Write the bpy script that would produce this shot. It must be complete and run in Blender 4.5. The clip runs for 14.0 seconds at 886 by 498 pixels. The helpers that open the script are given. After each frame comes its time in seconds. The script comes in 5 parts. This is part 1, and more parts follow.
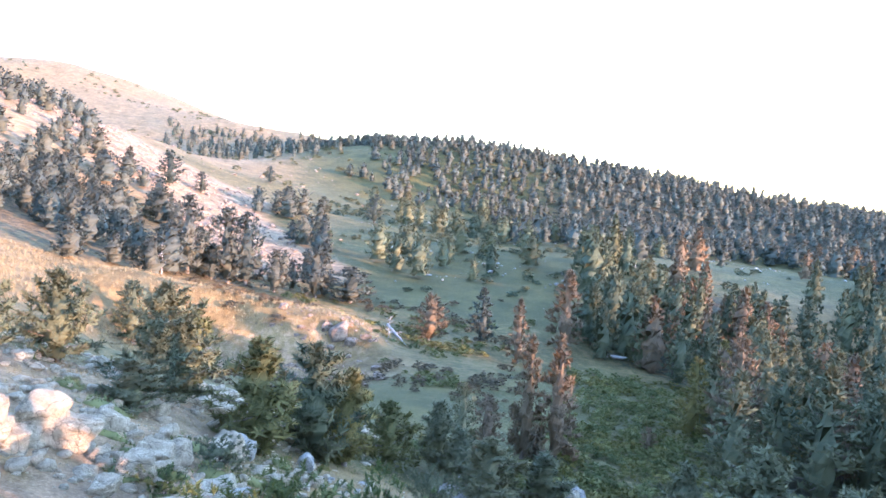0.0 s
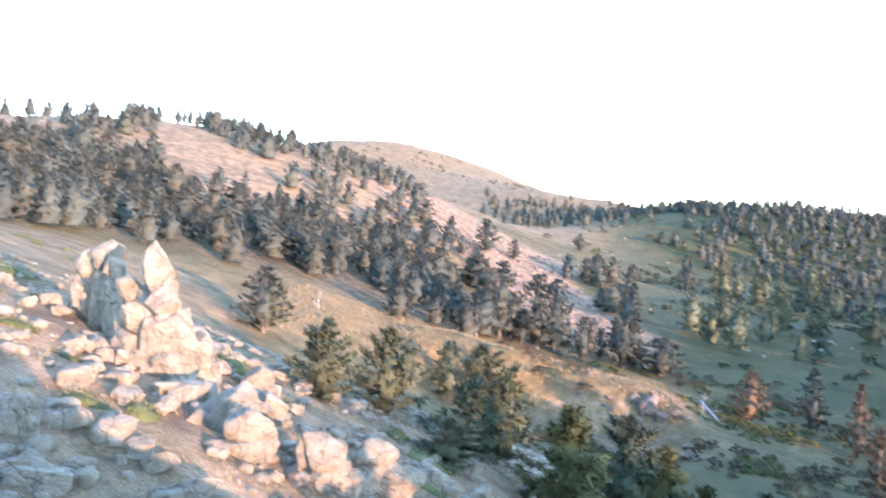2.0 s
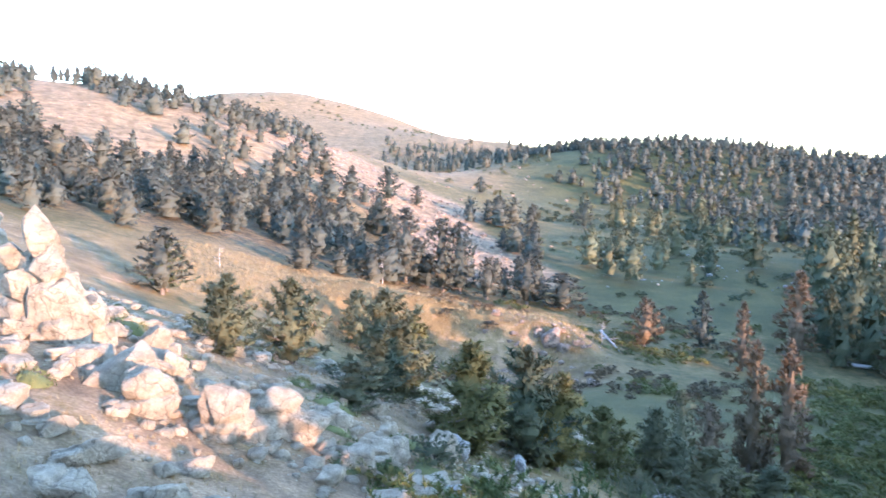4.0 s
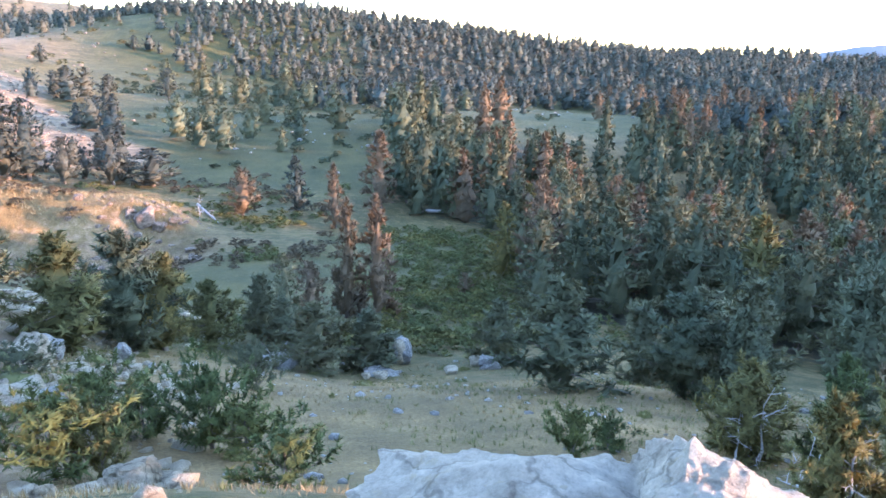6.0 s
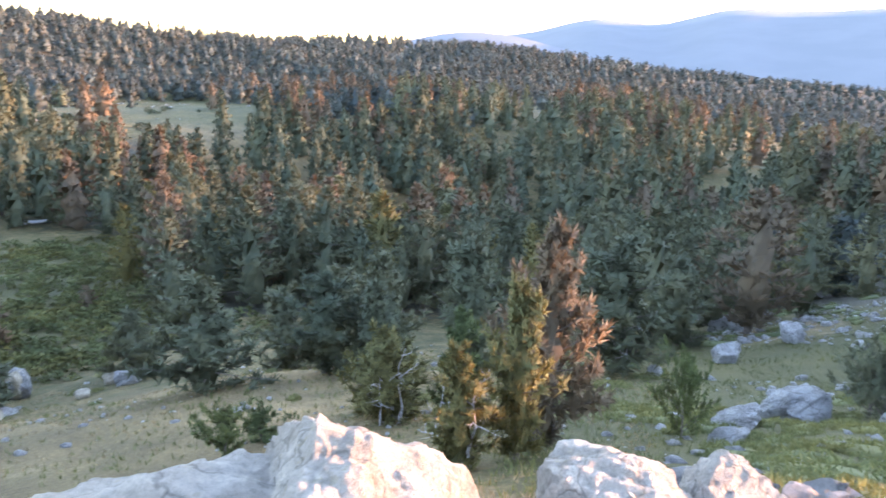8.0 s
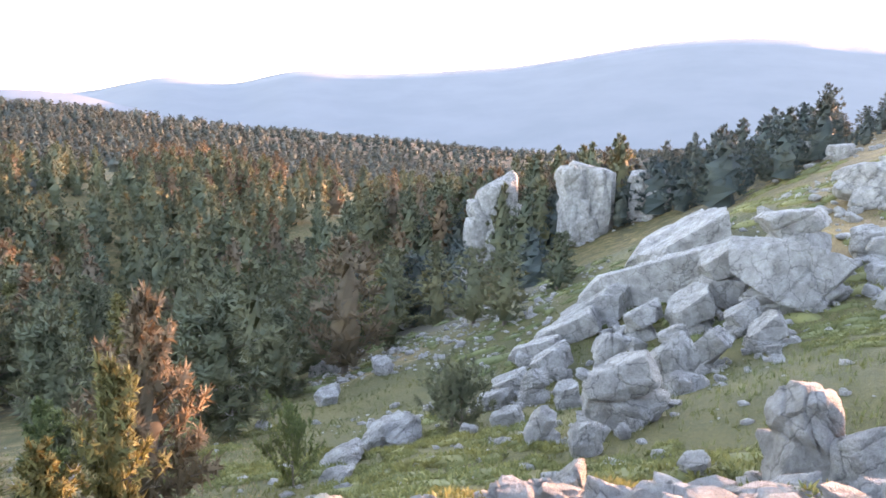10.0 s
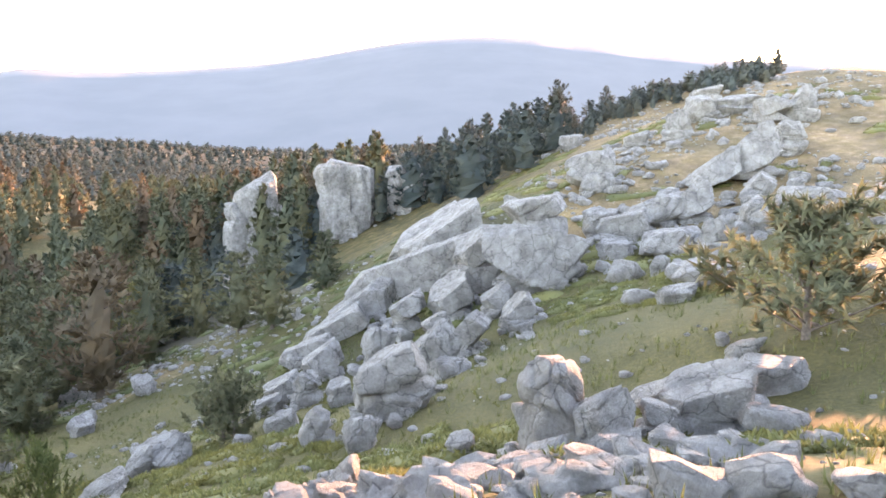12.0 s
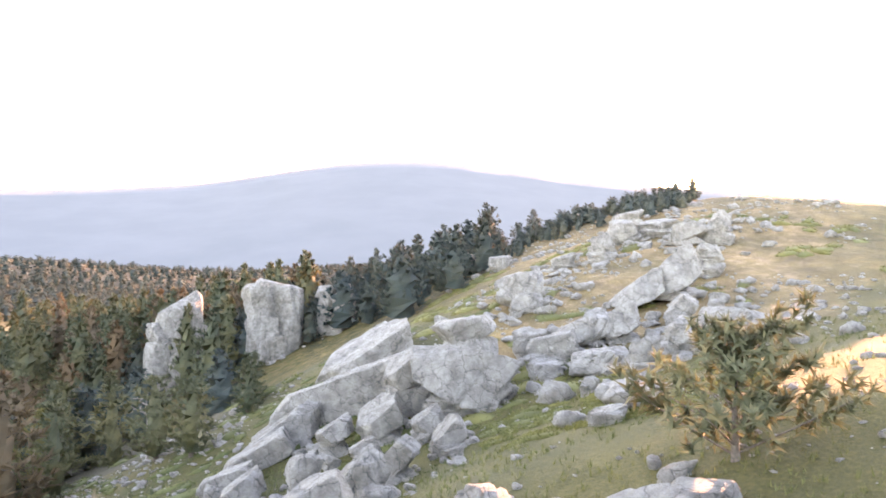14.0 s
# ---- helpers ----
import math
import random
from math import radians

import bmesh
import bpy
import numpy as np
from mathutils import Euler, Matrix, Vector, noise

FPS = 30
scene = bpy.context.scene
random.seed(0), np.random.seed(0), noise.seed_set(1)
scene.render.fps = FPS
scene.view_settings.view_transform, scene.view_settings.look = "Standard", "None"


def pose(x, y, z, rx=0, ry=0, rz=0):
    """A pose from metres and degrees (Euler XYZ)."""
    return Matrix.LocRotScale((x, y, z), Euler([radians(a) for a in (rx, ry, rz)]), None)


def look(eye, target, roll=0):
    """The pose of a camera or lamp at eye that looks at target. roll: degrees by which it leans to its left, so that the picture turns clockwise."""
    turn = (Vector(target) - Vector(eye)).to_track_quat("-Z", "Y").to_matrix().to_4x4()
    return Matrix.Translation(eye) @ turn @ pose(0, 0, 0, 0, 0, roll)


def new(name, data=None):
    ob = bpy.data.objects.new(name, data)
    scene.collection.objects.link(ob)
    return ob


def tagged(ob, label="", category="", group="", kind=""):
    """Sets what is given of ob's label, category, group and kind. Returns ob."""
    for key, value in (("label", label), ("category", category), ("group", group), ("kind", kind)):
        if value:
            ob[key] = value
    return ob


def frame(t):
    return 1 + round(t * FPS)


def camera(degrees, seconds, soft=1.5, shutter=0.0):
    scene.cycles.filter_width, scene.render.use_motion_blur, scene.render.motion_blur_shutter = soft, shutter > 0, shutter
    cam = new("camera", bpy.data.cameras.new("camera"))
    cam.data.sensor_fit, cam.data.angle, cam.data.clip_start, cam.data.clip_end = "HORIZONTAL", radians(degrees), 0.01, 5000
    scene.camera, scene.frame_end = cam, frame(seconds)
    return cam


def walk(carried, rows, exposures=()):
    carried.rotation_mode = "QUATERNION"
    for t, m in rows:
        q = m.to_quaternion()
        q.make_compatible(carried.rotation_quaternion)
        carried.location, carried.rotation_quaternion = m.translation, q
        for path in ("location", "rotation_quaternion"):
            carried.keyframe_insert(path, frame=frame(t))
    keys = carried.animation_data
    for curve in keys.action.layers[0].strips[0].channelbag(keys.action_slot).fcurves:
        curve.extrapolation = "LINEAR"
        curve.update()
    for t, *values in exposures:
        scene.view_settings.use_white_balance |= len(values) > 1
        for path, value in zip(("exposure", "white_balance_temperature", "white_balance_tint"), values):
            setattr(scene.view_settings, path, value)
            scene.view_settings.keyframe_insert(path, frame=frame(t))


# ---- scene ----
EYE = 1.7
cam = camera(58.92, 14.0, 1.6, 0.2)
# seconds, place, yaw, pitch, roll
ROWS = [
    (0, -0.000, -0.000, 0.000, 0.56, -6.31, -4.39),
    (0.5, 0.033, 0.035, 0.032, 1.64, -6.87, -5.02),
    (1, -0.056, 0.115, -0.041, 2.90, -7.59, -4.71),
    (1.5, -0.220, 0.260, -0.047, 10.27, -6.85, -3.87),
    (2, -0.354, 0.312, -0.058, 22.80, -2.97, -3.78),
    (2.2, -0.348, 0.301, -0.064, 25.58, -0.83, -2.89),
    (4.3, 0.375, -0.153, -0.103, 10.71, -8.11, -0.92),
    (4.5, 0.389, -0.165, -0.052, 6.68, -9.16, -1.06),
    (5, 0.403, -0.245, -0.085, -3.74, -11.23, -1.18),
    (5.5, 0.419, -0.239, -0.041, -9.40, -13.85, -1.53),
    (6, 0.467, -0.239, -0.065, -13.59, -15.54, -0.91),
    (6.5, 0.467, -0.251, -0.058, -16.06, -15.50, -0.58),
    (7, 0.521, -0.225, -0.073, -20.14, -15.91, -0.76),
    (7.5, 0.567, -0.265, -0.064, -29.59, -16.01, -1.21),
    (8, 0.635, -0.278, -0.068, -40.82, -15.91, -0.93),
    (8.5, 0.711, -0.268, -0.086, -50.78, -15.53, -0.87),
    (9, 0.743, -0.348, -0.061, -60.95, -15.31, 0.23),
    (9.2, 0.724, -0.382, -0.045, -63.62, -14.09, -0.12),
    (11.3, 0.441, -0.540, 0.131, -82.32, -11.27, -1.64),
    (11.5, 0.463, -0.567, 0.123, -85.05, -11.22, -1.32),
    (12, 0.413, -0.557, 0.160, -88.11, -11.04, -0.73),
    (12.5, 0.609, -0.659, 0.132, -93.39, -8.81, -1.46),
    (13, 0.615, -0.685, 0.149, -97.88, -4.49, -0.83),
    (13.5, 0.620, -0.671, 0.161, -97.32, -4.18, -0.90),
    (14, 0.611, -0.624, 0.164, -93.07, -2.20, -1.34),
]
EXPOSURES = [(0.0, 3.3, 5600, 24), (0.5, 3.12, 5550, 23), (2.0, 2.87, 5500, 20), (5.0, 3.1, 5550, 22), (6.5, 3.18, 5750, 25), (8.0, 3.34, 6600, 31), (9.0, 3.42, 7500, 34), (11.5, 3.44, 8200, 35), (12.5, 3.5, 8900, 37), (14.0, 3.58, 9200, 39)]
walk(cam, [(t, pose(x, y, z + EYE, 90 + pitch, roll, yaw)) for t, x, y, z, yaw, pitch, roll in ROWS], EXPOSURES)

# ---- sky and sun ----
SUN_AZ, SUN_EL = 119.2, 5.9
world = bpy.data.worlds.new("sky")
scene.world = world
world.use_nodes = True
wn = world.node_tree.nodes
sky = wn.new("ShaderNodeTexSky")
sky.sky_type = "NISHITA"
sky.sun_disc = False
sky.sun_elevation, sky.sun_rotation = radians(SUN_EL), radians(SUN_AZ)
sky.altitude, sky.air_density, sky.dust_density, sky.ozone_density = 1800, 1.0, 0.6, 1.35
world.node_tree.links.new(sky.outputs[0], wn["Background"].inputs[0])
wn["Background"].inputs[1].default_value = 0.3
sun = new("sun", bpy.data.lights.new("sun", "SUN"))
sun.data.energy, sun.data.angle, sun.data.color = 2.9, radians(0.6), (1.0, 0.60, 0.38)
sa, se = radians(SUN_AZ), radians(SUN_EL)
sun.matrix_world = look((0, 0, 60), (-math.sin(sa) * math.cos(se) * 50, -math.cos(sa) * math.cos(se) * 50, 60 - math.sin(se) * 50))


# ---- helpers of this scene ----
def lattice(ix, iy, seed):
    n = (ix * 374761393 + iy * 668265263 + seed * 1442695041) & 0x7FFFFFFF
    n = ((n ^ (n >> 13)) * 1274126177) & 0x7FFFFFFF
    return ((n ^ (n >> 16)) & 0xFFFF) / 65535.0


def vnoise(x, y, seed=0):
    """Smooth noise of the plane, 0 to 1."""
    x, y = np.asarray(x, float), np.asarray(y, float)
    fx, fy = np.floor(x), np.floor(y)
    ix, iy = fx.astype(np.int64), fy.astype(np.int64)
    u, v = x - fx, y - fy
    u, v = u * u * (3 - 2 * u), v * v * (3 - 2 * v)
    a, b = lattice(ix, iy, seed), lattice(ix + 1, iy, seed)
    c, d = lattice(ix, iy + 1, seed), lattice(ix + 1, iy + 1, seed)
    return (a * (1 - u) + b * u) * (1 - v) + (c * (1 - u) + d * u) * v


def fbm(x, y, seed=0, octaves=4):
    total, amp, out = 0.0, 1.0, 0.0
    for k in range(octaves):
        out = out + amp * vnoise(x * 2.03 ** k, y * 2.03 ** k, seed + 17 * k)
        total += amp
        amp *= 0.5
    return out / total


def smooth(a, b, x):
    t = np.clip((x - a) / (b - a), 0, 1)
    return t * t * (3 - 2 * t)


def mesh_of(name, verts, faces, material, sharp=None):
    me = bpy.data.meshes.new(name)
    me.from_pydata([tuple(v) for v in np.asarray(verts).tolist()], [], [tuple(f) for f in np.asarray(faces).tolist()] if not isinstance(faces, list) else faces)
    me.materials.append(material)
    if sharp is not None:
        me.polygons.foreach_set("use_smooth", [True] * len(me.polygons))
        me.set_sharp_from_angle(angle=radians(sharp))
    me.update()
    return me


def thing(name, label, category, group="", m=None):
    ob = new(name)
    ob.empty_display_size = 0.2
    if m is not None:
        ob.matrix_basis = m
    return tagged(ob, label, category, group)


def part(name, me, parent, label=""):
    ob = new(name, me)
    ob.parent = parent
    return tagged(ob, label) if label else ob


# ---- materials ----
def material(name, rough=0.9):
    m = bpy.data.materials.new(name)
    m.use_nodes = True
    b = m.node_tree.nodes["Principled BSDF"]
    b.inputs["Roughness"].default_value = rough
    b.inputs["Specular IOR Level"].default_value = 0.25
    return m, m.node_tree.nodes, m.node_tree.links, b


def tex_noise(n, l, scale, detail=6, rough=0.6, coord=None):
    c = coord or n.new("ShaderNodeNewGeometry").outputs["Position"]
    t = n.new("ShaderNodeTexNoise")
    t.inputs["Scale"].default_value, t.inputs["Detail"].default_value, t.inputs["Roughness"].default_value = scale, detail, rough
    l.new(c, t.inputs["Vector"])
    return t.outputs["Fac"]


def ramp(n, l, fac, *stops):
    r = n.new("ShaderNodeValToRGB")
    while len(r.color_ramp.elements) < len(stops):
        r.color_ramp.elements.new(0.5)
    for e, (p, c) in zip(r.color_ramp.elements, stops):
        e.position, e.color = p, (*c, 1)
    l.new(fac, r.inputs[0])
    return r.outputs[0]


def mix(n, l, fac, a, b, blend="MIX"):
    x = n.new("ShaderNodeMix")
    x.data_type, x.blend_type = "RGBA", blend
    for socket, value in ((x.inputs["Factor"], fac), (x.inputs[6], a), (x.inputs[7], b)):
        if isinstance(value, (int, float)):
            socket.default_value = value
        elif isinstance(value, tuple):
            socket.default_value = (*value, 1)
        else:
            l.new(value, socket)
    return x.outputs[2]


def bump(n, l, bsdf, height, strength, distance):
    b = n.new("ShaderNodeBump")
    b.inputs["Strength"].default_value, b.inputs["Distance"].default_value = strength, distance
    l.new(height, b.inputs["Height"])
    l.new(b.outputs[0], bsdf.inputs["Normal"])


def ground_material():
    m, n, l, b = material("mountain_turf", 0.95)
    cover = n.new("ShaderNodeVertexColor")
    cover.layer_name = "cover"
    s = n.new("ShaderNodeSeparateColor")
    l.new(cover.outputs[0], s.inputs[0])
    fine, mid, big = tex_noise(n, l, 9.0, 8, 0.7), tex_noise(n, l, 0.9, 8, 0.7), tex_noise(n, l, 0.13, 7, 0.65)
    dry = ramp(n, l, fine, (0.3, (0.102, 0.073, 0.032)), (0.5, (0.19, 0.135, 0.06)), (0.72, (0.3, 0.218, 0.105)))
    green = ramp(n, l, fine, (0.3, (0.05, 0.047, 0.016)), (0.55, (0.092, 0.082, 0.027)), (0.75, (0.158, 0.132, 0.053)))
    scree = ramp(n, l, fine, (0.3, (0.17, 0.115, 0.066)), (0.5, (0.285, 0.2, 0.12)), (0.7, (0.43, 0.325, 0.22)))

    def edge(socket, noise_fac):
        a = n.new("ShaderNodeMath")
        a.operation = "MULTIPLY_ADD"
        l.new(noise_fac, a.inputs[0])
        a.inputs[1].default_value = 1.6
        l.new(socket, a.inputs[2])
        r = n.new("ShaderNodeMapRange")
        r.inputs["From Min"].default_value, r.inputs["From Max"].default_value = 1.15, 1.45
        l.new(a.outputs[0], r.inputs["Value"])
        return r.outputs[0]

    blotch = ramp(n, l, tex_noise(n, l, 0.35, 6, 0.7), (0.36, (0.5, 0.48, 0.46)), (0.62, (1.2, 1.17, 1.14)))
    scree = mix(n, l, 1.0, scree, blotch, "MULTIPLY")
    dry = mix(n, l, 0.6, dry, blotch, "MULTIPLY")
    col = mix(n, l, edge(s.outputs["Green"], mid), dry, green)
    col = mix(n, l, edge(s.outputs["Red"], mid), col, scree)
    floor = ramp(n, l, fine, (0.3, (0.035, 0.032, 0.02)), (0.7, (0.085, 0.075, 0.045)))
    col = mix(n, l, edge(s.outputs["Blue"], mid), col, floor)
    tone = ramp(n, l, big, (0.34, (0.62, 0.66, 0.6)), (0.66, (1.25, 1.16, 1.08)))
    col = mix(n, l, 1.0, col, tone, "MULTIPLY")
    l.new(col, b.inputs["Base Color"])
    both = n.new("ShaderNodeMath")
    both.operation = "MULTIPLY_ADD"
    l.new(mid, both.inputs[0])
    both.inputs[1].default_value = 2.5
    l.new(fine, both.inputs[2])
    bump(n, l, b, both.outputs[0], 0.6, 0.15)
    return m


def rock_material(name, dark, pale, lichen, scale=1.0, cracks=0.6):
    m, n, l, b = material(name, 0.85)
    fine, mid = tex_noise(n, l, 14 * scale, 10, 0.75), tex_noise(n, l, 1.7 * scale, 6, 0.65)
    col = ramp(n, l, mid, (0.3, dark), (0.5, tuple(0.45 * x + 0.55 * y for x, y in zip(dark, pale))), (0.66, pale))
    grain = ramp(n, l, fine, (0.34, (0.74, 0.73, 0.72)), (0.5, (0.96, 0.95, 0.94)), (0.66, (1.08, 1.07, 1.06)))
    stain = ramp(n, l, tex_noise(n, l, 0.8 * scale, 9, 0.72), (0.34, (0.5, 0.5, 0.49)), (0.52, (1, 1, 1)))
    col = mix(n, l, 0.6, col, stain, "MULTIPLY")
    col = mix(n, l, 1.0, col, grain, "MULTIPLY")
    spots = tex_noise(n, l, 4.3 * scale, 4, 0.7)
    sp = ramp(n, l, spots, (0.58, (0, 0, 0)), (0.66, (0.55, 0.55, 0.55)))
    col = mix(n, l, sp, col, lichen)
    c = n.new("ShaderNodeTexVoronoi")
    c.feature, c.inputs["Scale"].default_value = "DISTANCE_TO_EDGE", 1.1 * scale
    warp, sway, bent = n.new("ShaderNodeNewGeometry"), n.new("ShaderNodeTexNoise"), n.new("ShaderNodeVectorMath")
    sway.inputs["Scale"].default_value, sway.inputs["Detail"].default_value = 2.2 * scale, 5
    l.new(warp.outputs["Position"], sway.inputs["Vector"])
    bent.operation = "MULTIPLY_ADD"
    l.new(sway.outputs["Color"], bent.inputs[0])
    bent.inputs[1].default_value = (0.55 / scale, 0.55 / scale, 0.8 / scale)
    l.new(warp.outputs["Position"], bent.inputs[2])
    l.new(bent.outputs[0], c.inputs["Vector"])
    crack = ramp(n, l, c.outputs["Distance"], (0.0, (0.2, 0.19, 0.18)), (0.03, (1, 1, 1)))
    col = mix(n, l, cracks, col, crack, "MULTIPLY")
    l.new(col, b.inputs["Base Color"])
    add = n.new("ShaderNodeMath")
    add.operation = "MULTIPLY_ADD"
    l.new(fine, add.inputs[0])
    add.inputs[1].default_value = 0.9
    l.new(mid, add.inputs[2])
    groove, deep = n.new("ShaderNodeMapRange"), n.new("ShaderNodeMath")
    groove.inputs["From Max"].default_value, groove.inputs["To Min"].default_value, groove.inputs["To Max"].default_value = 0.05, -0.3 * cracks, 0.0
    l.new(c.outputs["Distance"], groove.inputs["Value"])
    deep.operation = "ADD"
    l.new(add.outputs[0], deep.inputs[0])
    l.new(groove.outputs[0], deep.inputs[1])
    bump(n, l, b, deep.outputs[0], 1.0, 0.3 / scale)
    return m


def needle_material(name, dark, pale):
    m, n, l, b = material(name, 0.8)
    info, geo = n.new("ShaderNodeObjectInfo"), n.new("ShaderNodeNewGeometry")
    col = ramp(n, l, geo.outputs["Random Per Island"], (0.0, dark), (1.0, pale))
    tone = ramp(n, l, info.outputs["Random"], (0.0, (0.8, 0.86, 0.8)), (1.0, (1.25, 1.15, 1.0)))
    col = mix(n, l, 1.0, col, tone, "MULTIPLY")
    patch = tex_noise(n, l, 0.35, 3)
    warm = ramp(n, l, patch, (0.42, (1, 1, 1)), (0.68, (1.25, 1.06, 0.88)))
    col = mix(n, l, 1.0, col, warm, "MULTIPLY")
    own, plus = n.new("ShaderNodeAttribute"), n.new("ShaderNodeVectorMath")
    own.attribute_name = "tone"
    plus.operation = "ADD"
    plus.inputs[1].default_value = (1, 1, 1)
    l.new(own.outputs["Vector"], plus.inputs[0])
    col = mix(n, l, 1.0, col, plus.outputs[0], "MULTIPLY")
    l.new(col, b.inputs["Base Color"])
    thin, both = n.new("ShaderNodeBsdfTranslucent"), n.new("ShaderNodeMixShader")
    l.new(col, thin.inputs["Color"])
    both.inputs[0].default_value = 0.28
    l.new(b.outputs[0], both.inputs[1])
    l.new(thin.outputs[0], both.inputs[2])
    l.new(both.outputs[0], n["Material Output"].inputs["Surface"])
    return m


def bark_material(name, dark, pale):
    m, n, l, b = material(name, 0.95)
    f = tex_noise(n, l, 12, 6, 0.7)
    l.new(ramp(n, l, f, (0.3, dark), (0.7, pale)), b.inputs["Base Color"])
    bump(n, l, b, f, 0.7, 0.03)
    return m


def hazed_material(name, low, high, strength):
    """Distant hills, the haze of kilometres of air put into colour and glow."""
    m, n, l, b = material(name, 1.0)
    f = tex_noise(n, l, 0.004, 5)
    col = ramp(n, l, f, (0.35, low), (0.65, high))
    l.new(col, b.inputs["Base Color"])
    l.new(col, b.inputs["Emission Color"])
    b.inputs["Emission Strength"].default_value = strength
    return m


TURF = ground_material()
ROCK = rock_material("pale_grey_rock", (0.25, 0.236, 0.205), (0.5, 0.478, 0.425), (0.34, 0.32, 0.25))
ROCK_CREAM = rock_material("cream_granite", (0.39, 0.325, 0.24), (0.72, 0.63, 0.49), (0.5, 0.4, 0.24), 1.6, 0.5)
ROCK_WARM = rock_material("ochre_rock", (0.32, 0.26, 0.17), (0.62, 0.525, 0.37), (0.44, 0.36, 0.22))
SCREE_ROCK = rock_material("pinkish_scree_rock", (0.18, 0.128, 0.09), (0.39, 0.3, 0.225), (0.3, 0.25, 0.17))
NEEDLES = needle_material("pine_needles", (0.084, 0.097, 0.062), (0.122, 0.134, 0.084))
# darker needles for far pines, the blue of distance haze mixed into their colour
NEEDLES_DARK_HAZED = needle_material("dark_hazed_pine_needles", (0.06, 0.074, 0.068), (0.084, 0.098, 0.089))
NEEDLES_NEAR = needle_material("fresh_pine_needles", (0.06, 0.08, 0.03), (0.128, 0.15, 0.055))
NEEDLES_WARM = needle_material("yellowed_pine_needles", (0.09, 0.09, 0.036), (0.17, 0.156, 0.062))
NEEDLES_RUST = needle_material("rusty_needles", (0.125, 0.096, 0.066), (0.165, 0.125, 0.085))
HEATH = needle_material("low_heath_leaves", (0.085, 0.098, 0.038), (0.165, 0.175, 0.074))
FERN = needle_material("fresh_green_bracken", (0.085, 0.102, 0.04), (0.15, 0.16, 0.066))
STRAW = needle_material("dry_grass_blades", (0.2, 0.155, 0.09), (0.36, 0.285, 0.18))
BARK = bark_material("pine_bark", (0.07, 0.055, 0.042), (0.2, 0.165, 0.13))
DEADWOOD = bark_material("bleached_wood", (0.22, 0.2, 0.18), (0.45, 0.42, 0.38))


# hills and hollows of the land: x, y, reach, height
KNOLL = [
    (0.8, -0.8, 3.4, -0.46), (0, 1.2, 3.4, 2.68), (1.6, 4.3, 4.6, -2.12), (4, 2.3, 4.6, -0.58),
    (-2.1, 5.6, 5, 5.63), (-5.2, 3, 5, -4.54), (7.2, 0.4, 5.5, 3.84), (5.1, 6.1, 5.7, 1.65),
    (5.1, -6.1, 5.7, 4.73), (-6.1, -5.1, 5.7, 0.69), (0, -8, 5.7, 0.84), (-8, 0, 5.7, 5.21),
    (9.4, -3.9, 6.5, -5.45), (0.9, 14.3, 7.9, -0.76), (14.6, -2.2, 8, 2.99), (-15.4, 12, 9.6, 0.29),
    (16.4, 10.9, 9.7, -0.85), (18, -8, 9.7, 1.95), (12, 18, 10.4, 3.07), (23, 1, 10.8, -0.55),
]
TERRACE = [
    (-6, 23, 11.1, 0.47), (-20, 22, 13.1, 1.25), (-23, -19, 13.1, 3.29), (19, -23, 13.1, 2.41),
    (-30, 0, 13.2, 2.89), (0, -30, 13.2, 2.24), (20, 31, 15.5, 4.04), (7, 37, 15.8, -5.01),
    (33, 21, 16.3, -3.38), (-17, 41, 18.1, 4.44), (32, -38, 19.9, 9.04), (43, -26, 20.1, -7.8),
    (22, 53, 22.5, -2.47), (60, -4, 23.4, 9.84), (-47, 38, 23.5, 7.48), (-31, 52, 23.6, -8.87),
    (66, 30, 27.6, -4.13), (84, 6, 31.6, -10.67), (-10, 93, 34.8, -3.55), (55, 78, 35.4, 3.21),
]
VALLEY = [
    (71, -71, 37.1, -6.04), (32, 96, 37.4, -1.7), (-84, -71, 40.4, 3.18), (0, -110, 40.4, 6.51),
    (-110, 0, 40.4, 5.88), (-72, 84, 40.6, 2.12), (102, -43, 40.6, 21.13), (87, 92, 46.1, -19.43),
    (124, 35, 46.8, 2.29), (-29, 146, 53.6, -10.64), (134, 101, 60.1, 4.45), (15, 183, 65.4, 1.11),
    (95, 162, 66.9, -4.45), (-73, 218, 81.2, -11.28), (212, -90, 81.3, 32.49), (-194, 141, 84.5, -7.05),
    (250, 0, 88, -34.24), (192, -161, 88.2, -39.15), (232, 113, 90.7, -4.8), (43, 255, 90.9, 32.9),
]
RANGE = [
    (-295, 52, 104.8, 11.06), (0, -300, 105, 4.93), (-150, -260, 105.1, 16.69), (150, -260, 105.1, 35.63),
    (-282, -103, 105.1, 14.95), (225, 239, 114.6, 0.76), (-199, 263, 115.1, 49.25), (53, 356, 125.4, -84.11),
    (109, 416, 89, 38.74), (-12, 445, 92, 72.49), (171, 416, 93, 14.27), (394, 218, 93.1, -25.12),
    (-129, 432, 93.2, -13.48), (309, 393, 103, 0.34), (483, 129, 103, 5.76), (498, 44, 103, -36.03),
    (-46, 518, 107, -23.33), (425, 364, 114.9, 16.78), (361, 428, 115, 9.92), (-424, 424, 122.9, 0.65),
]
